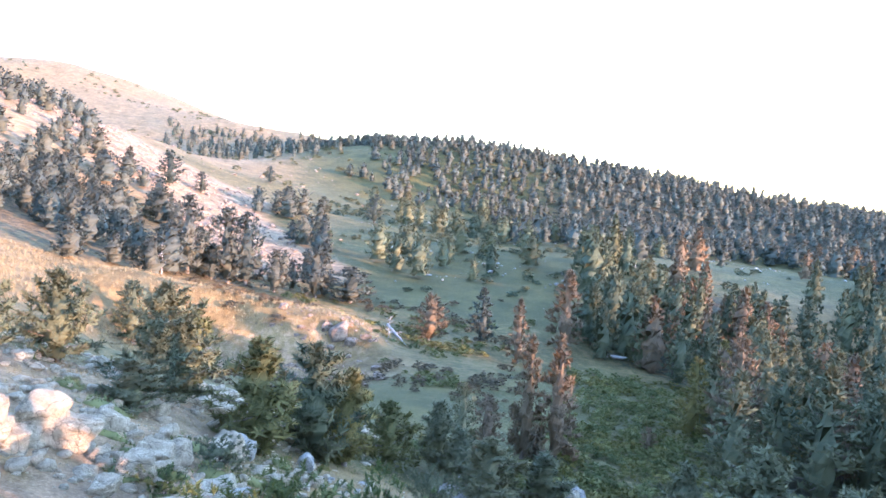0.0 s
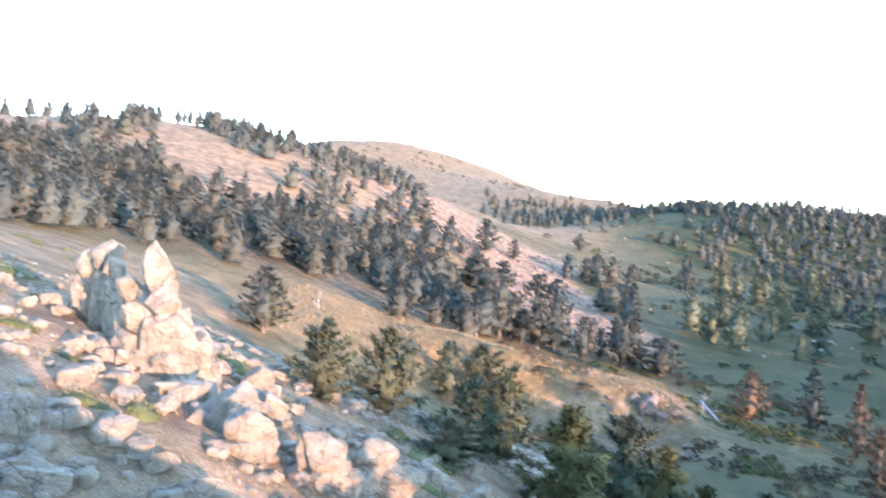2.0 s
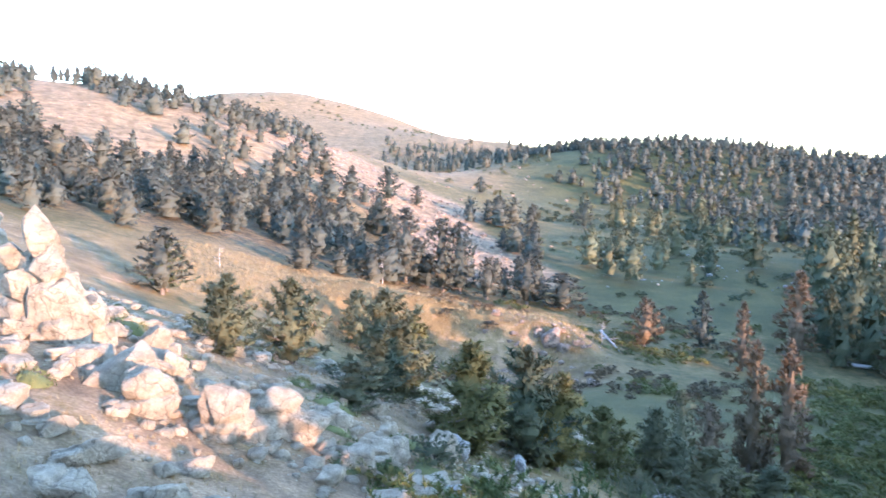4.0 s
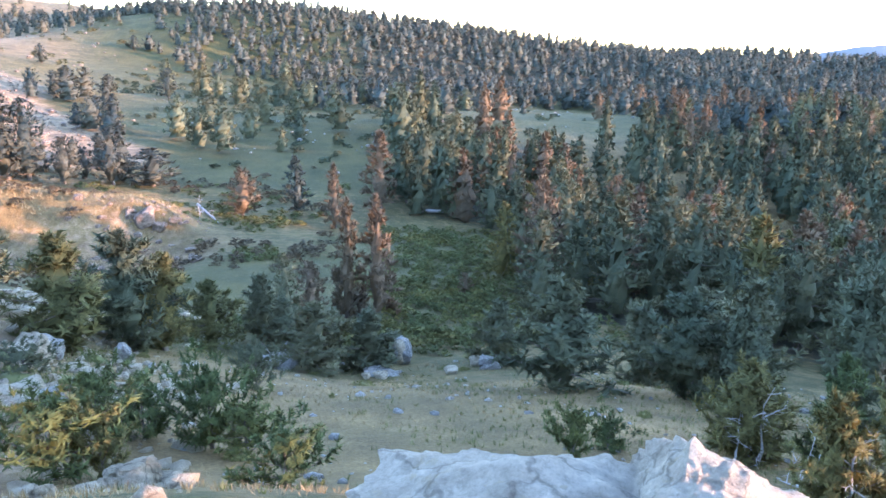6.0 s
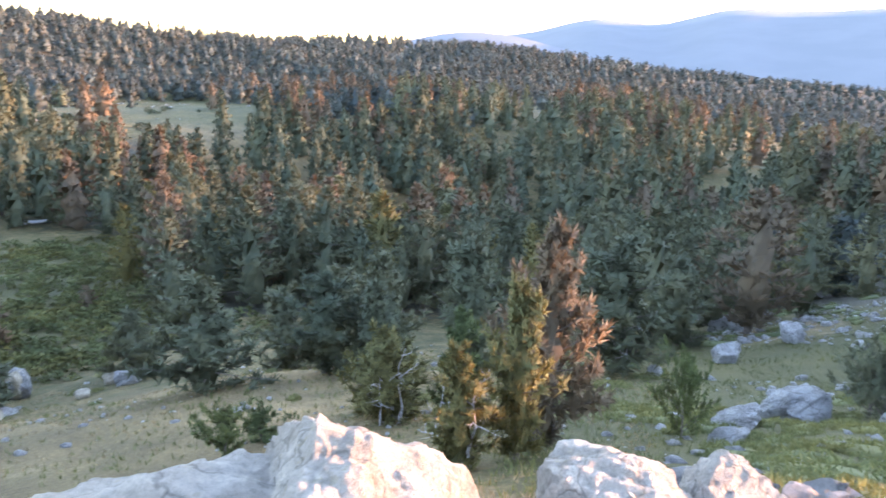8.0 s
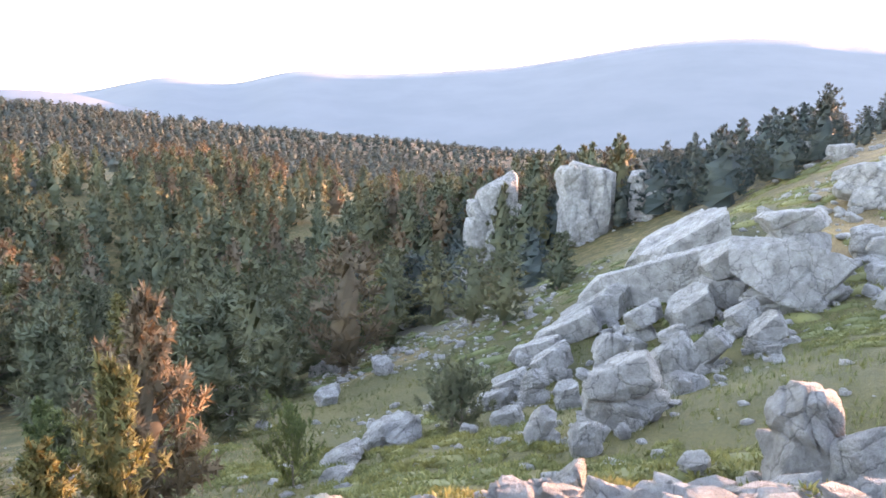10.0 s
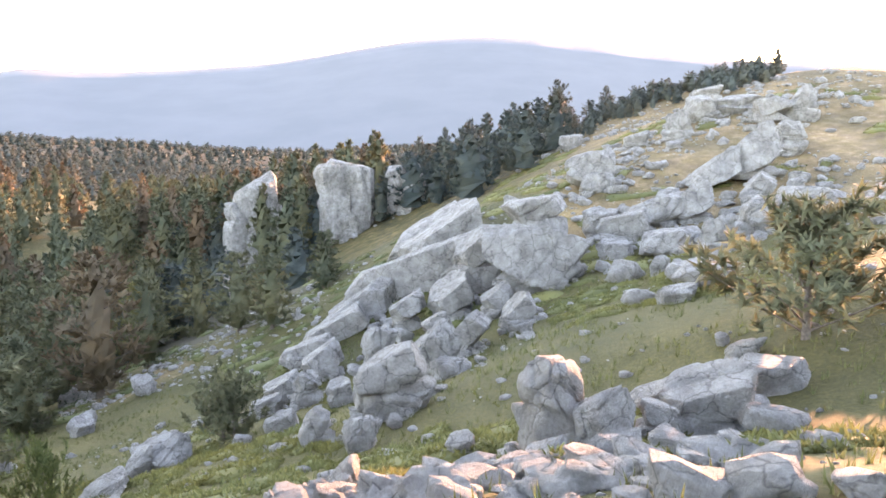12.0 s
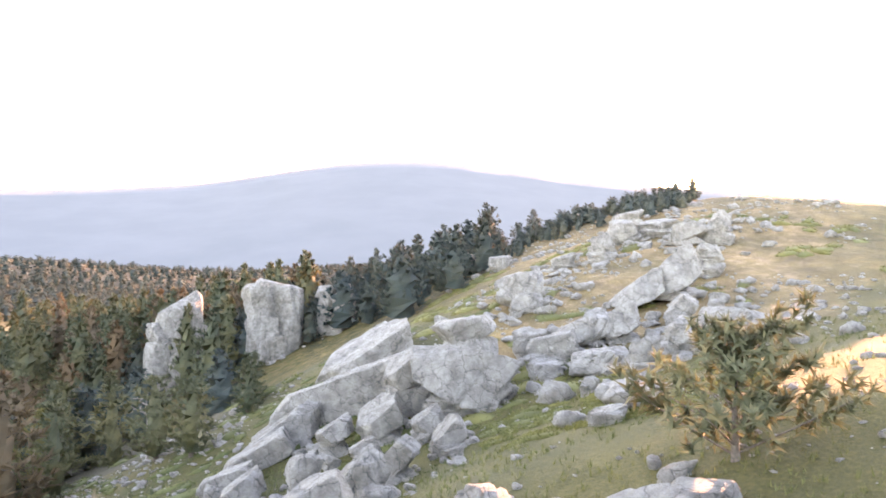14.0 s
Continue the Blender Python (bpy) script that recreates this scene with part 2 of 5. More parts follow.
SUMMIT = [
    (520, 389, 132.9, -25.01), (-143, 634, 133, 59.1), (-689, 122, 142.9, 30.37), (350, -606, 143, 30.43),
    (-350, -606, 143, 30.33), (0, -700, 143, 29.17), (-658, -239, 143, 30.3), (657, 361, 152.9, 40.12),
    (747, 283, 162.8, -39.8), (-257, 757, 162.9, -99.82), (-342, 809, 178.7, 129.68), (-454, 752, 178.7, 37.78),
    (636, 636, 182.9, -14.79), (352, 828, 182.9, -9.5), (0, 900, 183, 14.38), (985, 164, 202.7, -14.28),
    (-704, 1324, 302.9, 100.36),
]


# ---- the ground ----
HILLS = np.array(KNOLL + TERRACE + VALLEY + RANGE + SUMMIT)


def land(x, y):
    """Height of the land without its small unevenness."""
    x, y = np.asarray(x, float), np.asarray(y, float)
    far = np.hypot(x, y)
    z = -8 - 62 * np.clip((far - 250) / 1250, 0, 1) - 0.09 * np.maximum(far - 1000, 0)
    for cx, cy, reach, height in HILLS:
        z = z + height * np.exp(-((x - cx) ** 2 + (y - cy) ** 2) / (2 * reach * reach))
    return z


def rough(x, y):
    r = np.hypot(x, y)
    a = smooth(1.5, 30, r)
    z = a * 0.9 * (fbm(x / 7.0, y / 7.0, 3) - 0.5) + 0.16 * smooth(1, 6, r) * (fbm(x / 1.3, y / 1.3, 5) - 0.5)
    z = z + 6.5 * (smooth(91, 96.5, r + 0.25 * x) - 0.5) * zone(x, y, -24, -5, 80, 112, 3.0)
    return z + smooth(60, 400, r) * 7.0 * (fbm(x / 60.0, y / 60.0, 9) - 0.5)


def ground(x, y):
    return land(x, y) + rough(x, y)


def zone(x, y, az0, az1, r0, r1, soft=5.0):
    """1 inside a sector of the land, degrees from north and metres, 0 outside."""
    r, az = np.hypot(x, y), np.degrees(np.arctan2(x, y))
    return smooth(az0 - soft, az0 + soft, az) * (1 - smooth(az1 - soft, az1 + soft, az)) * smooth(r0 * 0.9, r0 * 1.1, r) * (1 - smooth(r1 * 0.9, r1 * 1.1, r))


def near_line(x, y, ax, ay, bx, by, width):
    t = np.clip(((x - ax) * (bx - ax) + (y - ay) * (by - ay)) / ((bx - ax) ** 2 + (by - ay) ** 2), 0, 1)
    return 1 - smooth(width * 0.6, width * 1.4, np.hypot(x - ax - t * (bx - ax), y - ay - t * (by - ay)))


GLADES = [(23, 34, 138, 198), (34, 39.5, 108, 174), (21, 28, 178, 325), (42, 50, 150, 372), (58, 63, 130, 288), (63, 68.5, 112, 312), (46.5, 53, 80, 150), (8, 24, 60, 110), (13, 24, 178, 300), (73, 77, 80, 110), (79.5, 83.5, 80, 112), (85, 88, 80, 112)]


def cover(x, y):
    """How stony and how green the land is at a place."""
    r = np.hypot(x, y)
    stony = 0.12 + 0 * r
    green = 0.55 + 0 * r
    for az0, az1, r0, r1, s, g in (
        (-75, -14, 4, 42, 0.62, 0.2), (-75, -35, 42, 110, 0.45, 0.45), (-80, -22, 130, 420, 0.55, 0.30),
        (-36, -10, 330, 1300, 0.45, 0.1), (-10, 22, 300, 480, 0.1, 0.8), (-36, -6, 86, 124, 0.10, 0.05), (-20, -3, 82, 99, 0.7, 0.0), (-12, 10, 42, 84, 0.15, 0.75),
        (-6, 16, 130, 330, 0.12, 0.78), (-10, 36, 10, 37, 0.2, 0.08), (34, 48, 10, 30, 0.1, 0.45),
        (8, 22, 62, 104, 0.0, 1.0), (50, 95, 12, 80, 0.12, 0.82), (60, 72, 48, 58, 0.5, 0.5), (88, 135, 9, 60, 0.1, 1.2),
        (95, 122, 45, 140, 0.45, 0.35), (23, 40, 130, 200, 0.05, 0.1), (21, 28, 205, 325, 0.05, 0.9), (42, 50, 172, 372, 0.1, 0.5), (58, 68.5, 135, 312, 0.1, 0.6), (46, 53, 92, 150, 0.05, 0.8),
        (70, 150, 1.5, 9, 0.1, 1.2),
    ):
        w = zone(x, y, az0, az1, r0, r1)
        stony, green = stony * (1 - w) + s * w, green * (1 - w) + g * w
    scree = np.maximum(near_line(x, y, -33, 156, -75, 222, 16), near_line(x, y, -75, 222, -165, 295, 26))
    stony = np.maximum(stony, scree * 0.95)
    litter = 0 * r
    for az0, az1, r0, r1, w in ((15, 46, 62, 125, 0.8), (13, 44, 112, 205, 0.8), (38, 84, 60, 262, 0.8), (6, 46, 330, 540, 0.75), (38, 100, 260, 1400, 0.95), (-52, -12, 122, 200, 0.5), (66, 95, 84, 190, 0.6)):
        litter = np.maximum(litter, w * zone(x, y, az0, az1, r0, r1, 6.0))
    for az0, az1, r0, r1 in GLADES:
        litter = litter * (1 - zone(x, y, az0, az1, r0, r1, 1.5))
    return stony, green, litter


def build_ground():
    rings, spokes = 220, 540
    r = 0.5 * (4600 / 0.5) ** (np.arange(rings) / (rings - 1))
    a = 2 * np.pi * np.arange(spokes) / spokes
    x, y = (r[:, None] * np.sin(a)[None]).ravel(), (r[:, None] * np.cos(a)[None]).ravel()
    verts = np.column_stack([x, y, ground(x, y)])
    verts = np.vstack([verts, [[0, 0, float(ground(0.0, 0.0))]]])
    i = np.arange(rings - 1)[:, None] * spokes
    j, k = np.arange(spokes)[None], (np.arange(spokes)[None] + 1) % spokes
    quads = np.stack([i + j, i + spokes + j, i + spokes + k, i + k], -1).reshape(-1, 4)
    centre = len(verts) - 1
    faces = [tuple(q) for q in quads.tolist()] + [(centre, s, (s + 1) % spokes) for s in range(spokes)]
    me = bpy.data.meshes.new("ground")
    me.from_pydata([tuple(v) for v in verts.tolist()], [], faces)
    me.materials.append(TURF)
    me.polygons.foreach_set("use_smooth", [True] * len(me.polygons))
    stony, green, litter = cover(verts[:, 0], verts[:, 1])
    layer = me.color_attributes.new("cover", "FLOAT_COLOR", "POINT")
    layer.data.foreach_set("color", np.column_stack([stony, green, litter, 0 * stony + 1]).ravel().astype(np.float32))
    me.update()
    if me.polygons[5].normal.z < 0:
        me.flip_normals()
    return tagged(new("ground", me), "rough mountainside of dry grass, green turf and stony soil", "ground", kind="structure")


build_ground()


# ---- distant mountains ----
def far_range(name, az0, az1, dist, crest, mat, label, seed):
    """A long hill: crest(s) gives its height angle in degrees for s from 0 to 1 along it."""
    nu, nv = 240, 14
    s = np.linspace(0, 1, nu)
    az = np.radians(az0 + (az1 - az0) * s)
    top = dist * np.tan(np.radians(crest(s))) + EYE
    verts = []
    for k in range(nv):
        f = k / (nv - 1)
        d = dist * (0.3 + 0.7 * f)
        base = -420.0
        z = base + (top - base) * f ** 0.9 + (f * (1 - f)) * 160 * (fbm(s * 14, s * 0 + f * 3, seed) - 0.5)
        verts.append(np.column_stack([d * np.sin(az), d * np.cos(az), z]))
    back = np.column_stack([dist * 1.03 * np.sin(az), dist * 1.03 * np.cos(az), 0 * az - 420])
    verts = np.vstack(verts + [back])
    faces = [(k * nu + i, k * nu + i + 1, (k + 1) * nu + i + 1, (k + 1) * nu + i) for k in range(nv) for i in range(nu - 1)]
    me = mesh_of(name, verts, faces, mat, 180)
    return tagged(new(name, me), label, "mountain", kind="structure")


def bell(s, c, w, h):
    return h * np.exp(-((s - c) / w) ** 2)


# bluish haze painted as base colour, lifted by a faint emission
FAR_NEAR = hazed_material("haze_tinted_hill", (0.072, 0.087, 0.1), (0.081, 0.096, 0.11), 0.175)
FAR_FAR = hazed_material("haze_tinted_mountain", (0.076, 0.096, 0.106), (0.086, 0.106, 0.117), 0.15)

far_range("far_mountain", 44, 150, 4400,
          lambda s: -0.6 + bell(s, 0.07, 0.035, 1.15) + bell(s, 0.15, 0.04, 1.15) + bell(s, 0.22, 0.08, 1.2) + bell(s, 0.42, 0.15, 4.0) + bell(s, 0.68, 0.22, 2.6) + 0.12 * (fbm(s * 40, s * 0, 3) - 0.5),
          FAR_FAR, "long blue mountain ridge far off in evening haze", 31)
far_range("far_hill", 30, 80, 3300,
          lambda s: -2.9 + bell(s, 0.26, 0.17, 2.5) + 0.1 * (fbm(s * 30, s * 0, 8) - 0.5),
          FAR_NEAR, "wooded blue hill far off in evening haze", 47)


# ---- pines ----
def tube(points, radii, sides=6):
    """A tapered tube along points."""
    verts, faces = [], []
    for k, (p, r) in enumerate(zip(points, radii)):
        d = Vector(points[min(k + 1, len(points) - 1)]) - Vector(points[max(k - 1, 0)])
        q = d.to_track_quat("Z", "Y")
        for s in range(sides):
            a = 2 * math.pi * s / sides
            verts.append(Vector(p) + q @ Vector((r * math.cos(a), r * math.sin(a), 0)))
    for k in range(len(points) - 1):
        for s in range(sides):
            t = (s + 1) % sides
            faces.append((k * sides + s, k * sides + t, (k + 1) * sides + t, (k + 1) * sides + s))
    faces.append(tuple(reversed(range(sides))))
    faces.append(tuple((len(points) - 1) * sides + s for s in range(sides)))
    return [tuple(v) for v in verts], faces


def joined(pieces):
    verts, faces = [], []
    for v, f in pieces:
        o = len(verts)
        verts.extend(v)
        faces.extend(tuple(i + o for i in q) for q in f)
    return verts, faces


def profile(kind, f):
    """Half width of a crown, as a share of the tree's height, at the share f of the way up it."""
    if kind == "spire":
        return 0.225 * (1 - f) ** 0.75 * min(1, 0.6 + 2.4 * f) + 0.002
    if kind == "round":
        return 0.30 * (1 - f) ** 0.6 * min(1, 0.55 + 1.8 * f) * (0.88 + 0.12 * math.sin(13 * f)) + 0.01
    if kind == "mat":
        return 0.95 * max(0.0, 1 - f * f) ** 0.5 + 0.1
    return 0.55 * max(0.02, 1 - f ** 1.7) ** 0.5


def pine_shape(seed, kind, boughs, tufts, blades, tuft, thin=0.27, pompom=False, spread=1.0):
    """Trunk with limbs, and the tufts of a crown, of a pine one metre high."""
    rng = random.Random(seed)
    foot = {"spire": 0.05, "round": 0.07, "shrub": 0.02, "mat": 0.0}[kind]
    bend = [rng.uniform(-0.03, 0.03), rng.uniform(-0.03, 0.03)]
    axis = lambda f: Vector((bend[0] * math.sin(3 * f), bend[1] * math.sin(2.4 * f + 0.4) - bend[1] * 0.39, f))
    thick = 0.022 if kind != "shrub" else 0.03
    wood = [tube([axis(f) - Vector((0, 0, 0.05 if f == 0 else 0)) for f in (0, 0.15, 0.4, 0.65, 0.85, 0.97)], [thick * s for s in (1.35, 1.0, 0.8, 0.5, 0.28, 0.1)])]
    verts, faces = [], []
    lop = [rng.uniform(0.75, 1.2) for _ in range(7)]
    for b in range(boughs):
        f = foot + (0.985 - foot) * ((b + rng.random()) / boughs) ** 0.92
        a = b * 2.39996 + rng.uniform(-0.5, 0.5)
        long = spread * profile(kind, (f - foot) / (1 - foot)) * (rng.uniform(0.35, 1.3) if pompom else rng.uniform(0.72, 1.08)) * (lop[int(a / 0.9) % 7] if pompom else 0.5 + 0.5 * lop[int(a / 0.9) % 7])
        rise = {"spire": rng.uniform(-0.3, 0.15), "round": rng.uniform(0.0, 0.55), "shrub": rng.uniform(0.25, 0.9), "mat": rng.uniform(-0.05, 0.3)}[kind] + 0.5 * f * f
        p0 = axis(f)
        out = Vector((math.cos(a), math.sin(a), rise))
        tip = p0 + out * long
        if tufts > 3 and (pompom or b % 2 == 0) and long > 0.03:
            wood.append(tube([p0, p0 + out * long * 0.5 - Vector((0, 0, 0.01)), tip], [thick * 0.32 * (1.1 - f), thick * 0.2 * (1.1 - f), 0.0015], 4))
        for k in range(tufts):
            g = 0.25 + 0.79 * ((k + rng.random()) / tufts) ** 0.7
            side = Vector((-math.sin(a), math.cos(a), 0)) * rng.gauss(0, 0.2) * long * (1.15 - 0.5 * g)
            c = p0 + out * long * g + side + Vector((0, 0, rng.gauss(0, 0.012)))
            if pompom:
                grow = (out.normalized() * 0.7 + Vector((0, 0, 0.7))).normalized()
                size = tuft * rng.uniform(0.75, 1.3) * (1.1 - 0.35 * f)
                for q in range(blades):
                    d = (grow * rng.uniform(-0.1, 1.0) + Vector((rng.gauss(0, 0.6), rng.gauss(0, 0.6), rng.gauss(0, 0.6)))).normalized()
                    w = d.cross(Vector((rng.gauss(0, 1), rng.gauss(0, 1), rng.gauss(0, 1)))).normalized() * size * thin * rng.uniform(0.75, 1.25)
                    o = c - grow * size * rng.uniform(0, 1.1)
                    i = len(verts)
                    verts += [tuple(o - w), tuple(o + w), tuple(o + d * size)]
                    faces.append((i, i + 1, i + 2))
                continue
            grow = (out.normalized() * 0.8 + Vector((rng.gauss(0, 0.5), rng.gauss(0, 0.5), 0.75 + rng.gauss(0, 0.3)))).normalized()
            size = tuft * rng.uniform(0.7, 1.3) * (1.15 - 0.5 * f)
            for _ in range(blades):
                d = (grow + Vector((rng.gauss(0, 0.7), rng.gauss(0, 0.7), rng.gauss(0, 0.5)))).normalized()
                w = d.cross(Vector((rng.gauss(0, 1), rng.gauss(0, 1), rng.gauss(0, 1)))).normalized() * size * thin * rng.uniform(0.75, 1.25)
                i = len(verts)
                verts += [tuple(c - d * size * 0.2 - w), tuple(c + w), tuple(c + d * size)]
                faces.append((i, i + 1, i + 2))
    # the dense heart of the crown, in ragged tiers
    sides, tiers = (7, 10) if pompom else (6, 8) if tufts > 3 else (5, 6) if tufts > 2 else (4, 5)
    full, step = (0.3, 0.2) if pompom else (0.32, 0.1) if tufts > 5 else (0.56, 0.17) if tufts > 3 else (0.68, 0.22)
    rings = []
    for q in range(tiers):
        g = 0.03 + 0.94 * q / (tiers - 1)
        wide = 0.012 if q == tiers - 1 else spread * full * profile(kind, g) * (1 + step if q % 2 == 0 else 1 - step)
        rings.append([axis(foot + (0.97 - foot) * g) + Vector((math.cos((k + 0.5 * q) * 6.2832 / sides), math.sin((k + 0.5 * q) * 6.2832 / sides), 0)) * wide * rng.uniform(0.6, 1.25) + Vector((0, 0, rng.uniform(-0.03, 0.03))) for k in range(sides)])
    for low, high in zip(rings, rings[1:]) if kind in ("spire", "round") else ():
        for k in range(sides):
            j = (k + 1) % sides
            for tri in ((low[k], low[j], high[j]), (low[k], high[j], high[k])):
                i = len(verts)
                verts += [tuple(p) for p in tri]
                faces.append((i, i + 1, i + 2))
    return joined(wood), (verts, faces)


def rounded(verts, faces, kind):
    """The faces of a crown turned outwards, and normals that point away from its stem, so that its needles shade as one soft mass."""
    v, f = np.asarray(verts, float), np.asarray(faces)
    mid = {"spire": 0.25, "round": 0.4, "shrub": 0.3, "mat": 0.0}[kind]
    out = np.column_stack([v[:, 0], v[:, 1], 0.45 * (v[:, 2] - mid)])
    out /= np.maximum(np.linalg.norm(out, axis=1)[:, None], 1e-6)
    flat = np.cross(v[f[:, 1]] - v[f[:, 0]], v[f[:, 2]] - v[f[:, 0]])
    flat /= np.maximum(np.linalg.norm(flat, axis=1)[:, None], 1e-9)
    inward = (flat * out[f[:, 0]]).sum(1) < 0
    f = np.where(inward[:, None], f[:, ::-1], f)
    flat[inward] *= -1
    n = out * 0.7 + np.repeat(flat, 3, axis=0) * 0.4 + np.array([0, 0, 0.14])
    return f, n / np.linalg.norm(n, axis=1)[:, None]


def soften(me, normals):
    me.polygons.foreach_set("use_smooth", [True] * len(me.polygons))
    layer = me.attributes.new("custom_normal", "FLOAT_VECTOR", "POINT")
    layer.data.foreach_set("vector", np.asarray(normals, np.float32).ravel())
    me.update()


PINES = {}


def pine(kind, grade, n, leaf, bark=BARK):
    """The n-th pine of a kind: the two meshes of its trunk and crown, made once."""
    key = (kind, grade, n, leaf.name, bark.name)
    if key not in PINES:
        boughs, tufts, blades, tuft = {"fine": (46, 7, 19, 0.072), "mid": (46, 6, 5, 0.072)}[grade]
        if kind == "shrub":
            boughs, tufts, tuft = int(boughs * 0.7), tufts, tuft * 1.6
        (wv, wf), (cv, cf) = pine_shape(100 * n + len(kind), kind, boughs, tufts, blades, tuft, 0.13 if grade == "fine" else 0.2, grade == "fine", 1.35)
        cf, normals = rounded(cv, cf, kind)
        PINES[key] = mesh_of("trunk", wv, wf, bark, 60), mesh_of("crown", cv, cf, leaf)
        soften(PINES[key][1], normals)
    return PINES[key]


TREE_RNG = random.Random(7)
LABELS = {
    "spire": "slender dark green mountain pine on the slope",
    "round": "broad bushy green mountain pine on the slope",
    "shrub": "low dense green dwarf pine on the turf",
}


def plant(x, y, height, kind="spire", leaf=None, grade="mid", wide=1.0, label="", lean=0.0, group="pines of the valley"):
    leaf = leaf or NEEDLES
    wood, crown = pine(kind, grade, TREE_RNG.randrange(5), leaf)
    z = float(ground(x, y))
    m = pose(x, y, z - 0.05, lean, TREE_RNG.uniform(-2, 2), TREE_RNG.uniform(0, 360)) @ Matrix.Diagonal((height * wide / 1.35, height * wide / 1.35, height, 1))
    if not label:
        label = LABELS[kind] if leaf in (NEEDLES, NEEDLES_NEAR, NEEDLES_DARK_HAZED) else LABELS[kind].replace("dark green", "rust-brown" if leaf == NEEDLES_RUST else "yellow-green").replace("bushy green", "rust-brown bushy" if leaf == NEEDLES_RUST else "bushy yellow-green")
    t = thing("pine_tree" if kind != "shrub" else "dwarf_pine", label, "tree" if kind != "shrub" else "shrub", group, m)
    part("trunk", wood, t)
    part("crown", crown, t)
    return t


def forest(name, label, spots, grade, leaf, category="forest"):
    """Many far pines as one object: spots are (x, y, height, kind, wide)."""
    shapes = {}
    spread = 1.0 if grade == "mat" else 2.0
    vs, fs, ns, tones, off = [], [], [], [], 0
    rng = random.Random(len(spots))
    heights = ground(np.array([s[0] for s in spots]), np.array([s[1] for s in spots]))
    for (x, y, h, kind, wide), z in zip(spots, heights):
        key = (kind, rng.randrange(4))
        if key not in shapes:
            boughs, tufts, blades, tuft = {"mid": (40, 4, 4, 0.088), "far": (15, 3, 3, 0.13), "tiny": (9, 2, 2, 0.2), "mat": (13, 3, 4, 0.38)}[grade]
            (wv, wf), (cv, cf) = pine_shape(40 + key[1], kind, boughs, tufts, blades, tuft, 0.3 if grade == "mid" else 0.36, False, spread)
            shapes[key] = np.array(cv), *rounded(cv, cf, kind)
        v, f, n = shapes[key]
        a = rng.uniform(0, 6.28)
        c, s = math.cos(a), math.sin(a)
        vs.append(np.column_stack([(v[:, 0] * c - v[:, 1] * s) * h * wide / spread + x, (v[:, 0] * s + v[:, 1] * c) * h * wide / spread + y, v[:, 2] * h + z - 0.1 * min(h, 1)]))
        ns.append(np.column_stack([n[:, 0] * c - n[:, 1] * s, n[:, 0] * s + n[:, 1] * c, n[:, 2]]))
        fs.append(f + off)
        off += len(v)
        light, hue = rng.uniform(-0.2, 0.16), rng.uniform(-0.08, 0.08)
        tones.append(np.tile([light + hue, light, light - hue, 1.0], (len(v), 1)))
    ob = heap(name, label, np.vstack(vs), np.vstack(fs), leaf, category)
    layer = ob.data.color_attributes.new("tone", "FLOAT_COLOR", "POINT")
    layer.data.foreach_set("color", np.vstack(tones).ravel().astype(np.float32))
    soften(ob.data, np.vstack(ns))
    return ob


def heap(name, label, v, f, mat, category):
    """One object of kind stuff from triangles."""
    me = bpy.data.meshes.new(name)
    me.vertices.add(len(v))
    me.vertices.foreach_set("co", v.ravel().astype(np.float32))
    me.loops.add(f.size)
    me.loops.foreach_set("vertex_index", f.ravel().astype(np.int32))
    me.polygons.add(len(f))
    me.polygons.foreach_set("loop_start", np.arange(0, f.size, 3, dtype=np.int32))
    me.materials.append(mat)
    me.update(calc_edges=True)
    return tagged(new(name, me), label, category, kind="stuff")


def scatter(seed, az0, az1, r0, r1, count, gap, density=None):
    """Places in a sector, spread evenly over its area and at least gap apart, thinned by density(x, y)."""
    rng = np.random.RandomState(seed)
    n = count * 14
    r, a = np.sqrt(rng.uniform(r0 * r0, r1 * r1, n)), np.radians(rng.uniform(az0, az1, n))
    xs, ys, luck = r * np.sin(a), r * np.cos(a), rng.random_sample(n)
    if density is not None:
        keep = luck < density(xs, ys) * (zone(xs, ys, az0 + 1.5, az1 - 1.5, r0 * 1.1, r1 * 0.93, 3.0) if r1 > 100 else 1.0)
        xs, ys = xs[keep], ys[keep]
    cells, out = {}, []
    for x, y in zip(xs.tolist(), ys.tolist()):
        cx, cy = int(x // gap), int(y // gap)
        if any((x - px) ** 2 + (y - py) ** 2 < gap * gap for i in (-1, 0, 1) for j in (-1, 0, 1) for px, py in cells.get((cx + i, cy + j), ())):
            continue
        cells.setdefault((cx, cy), []).append((x, y))
        out.append((x, y))
        if len(out) >= count:
            break
    return out


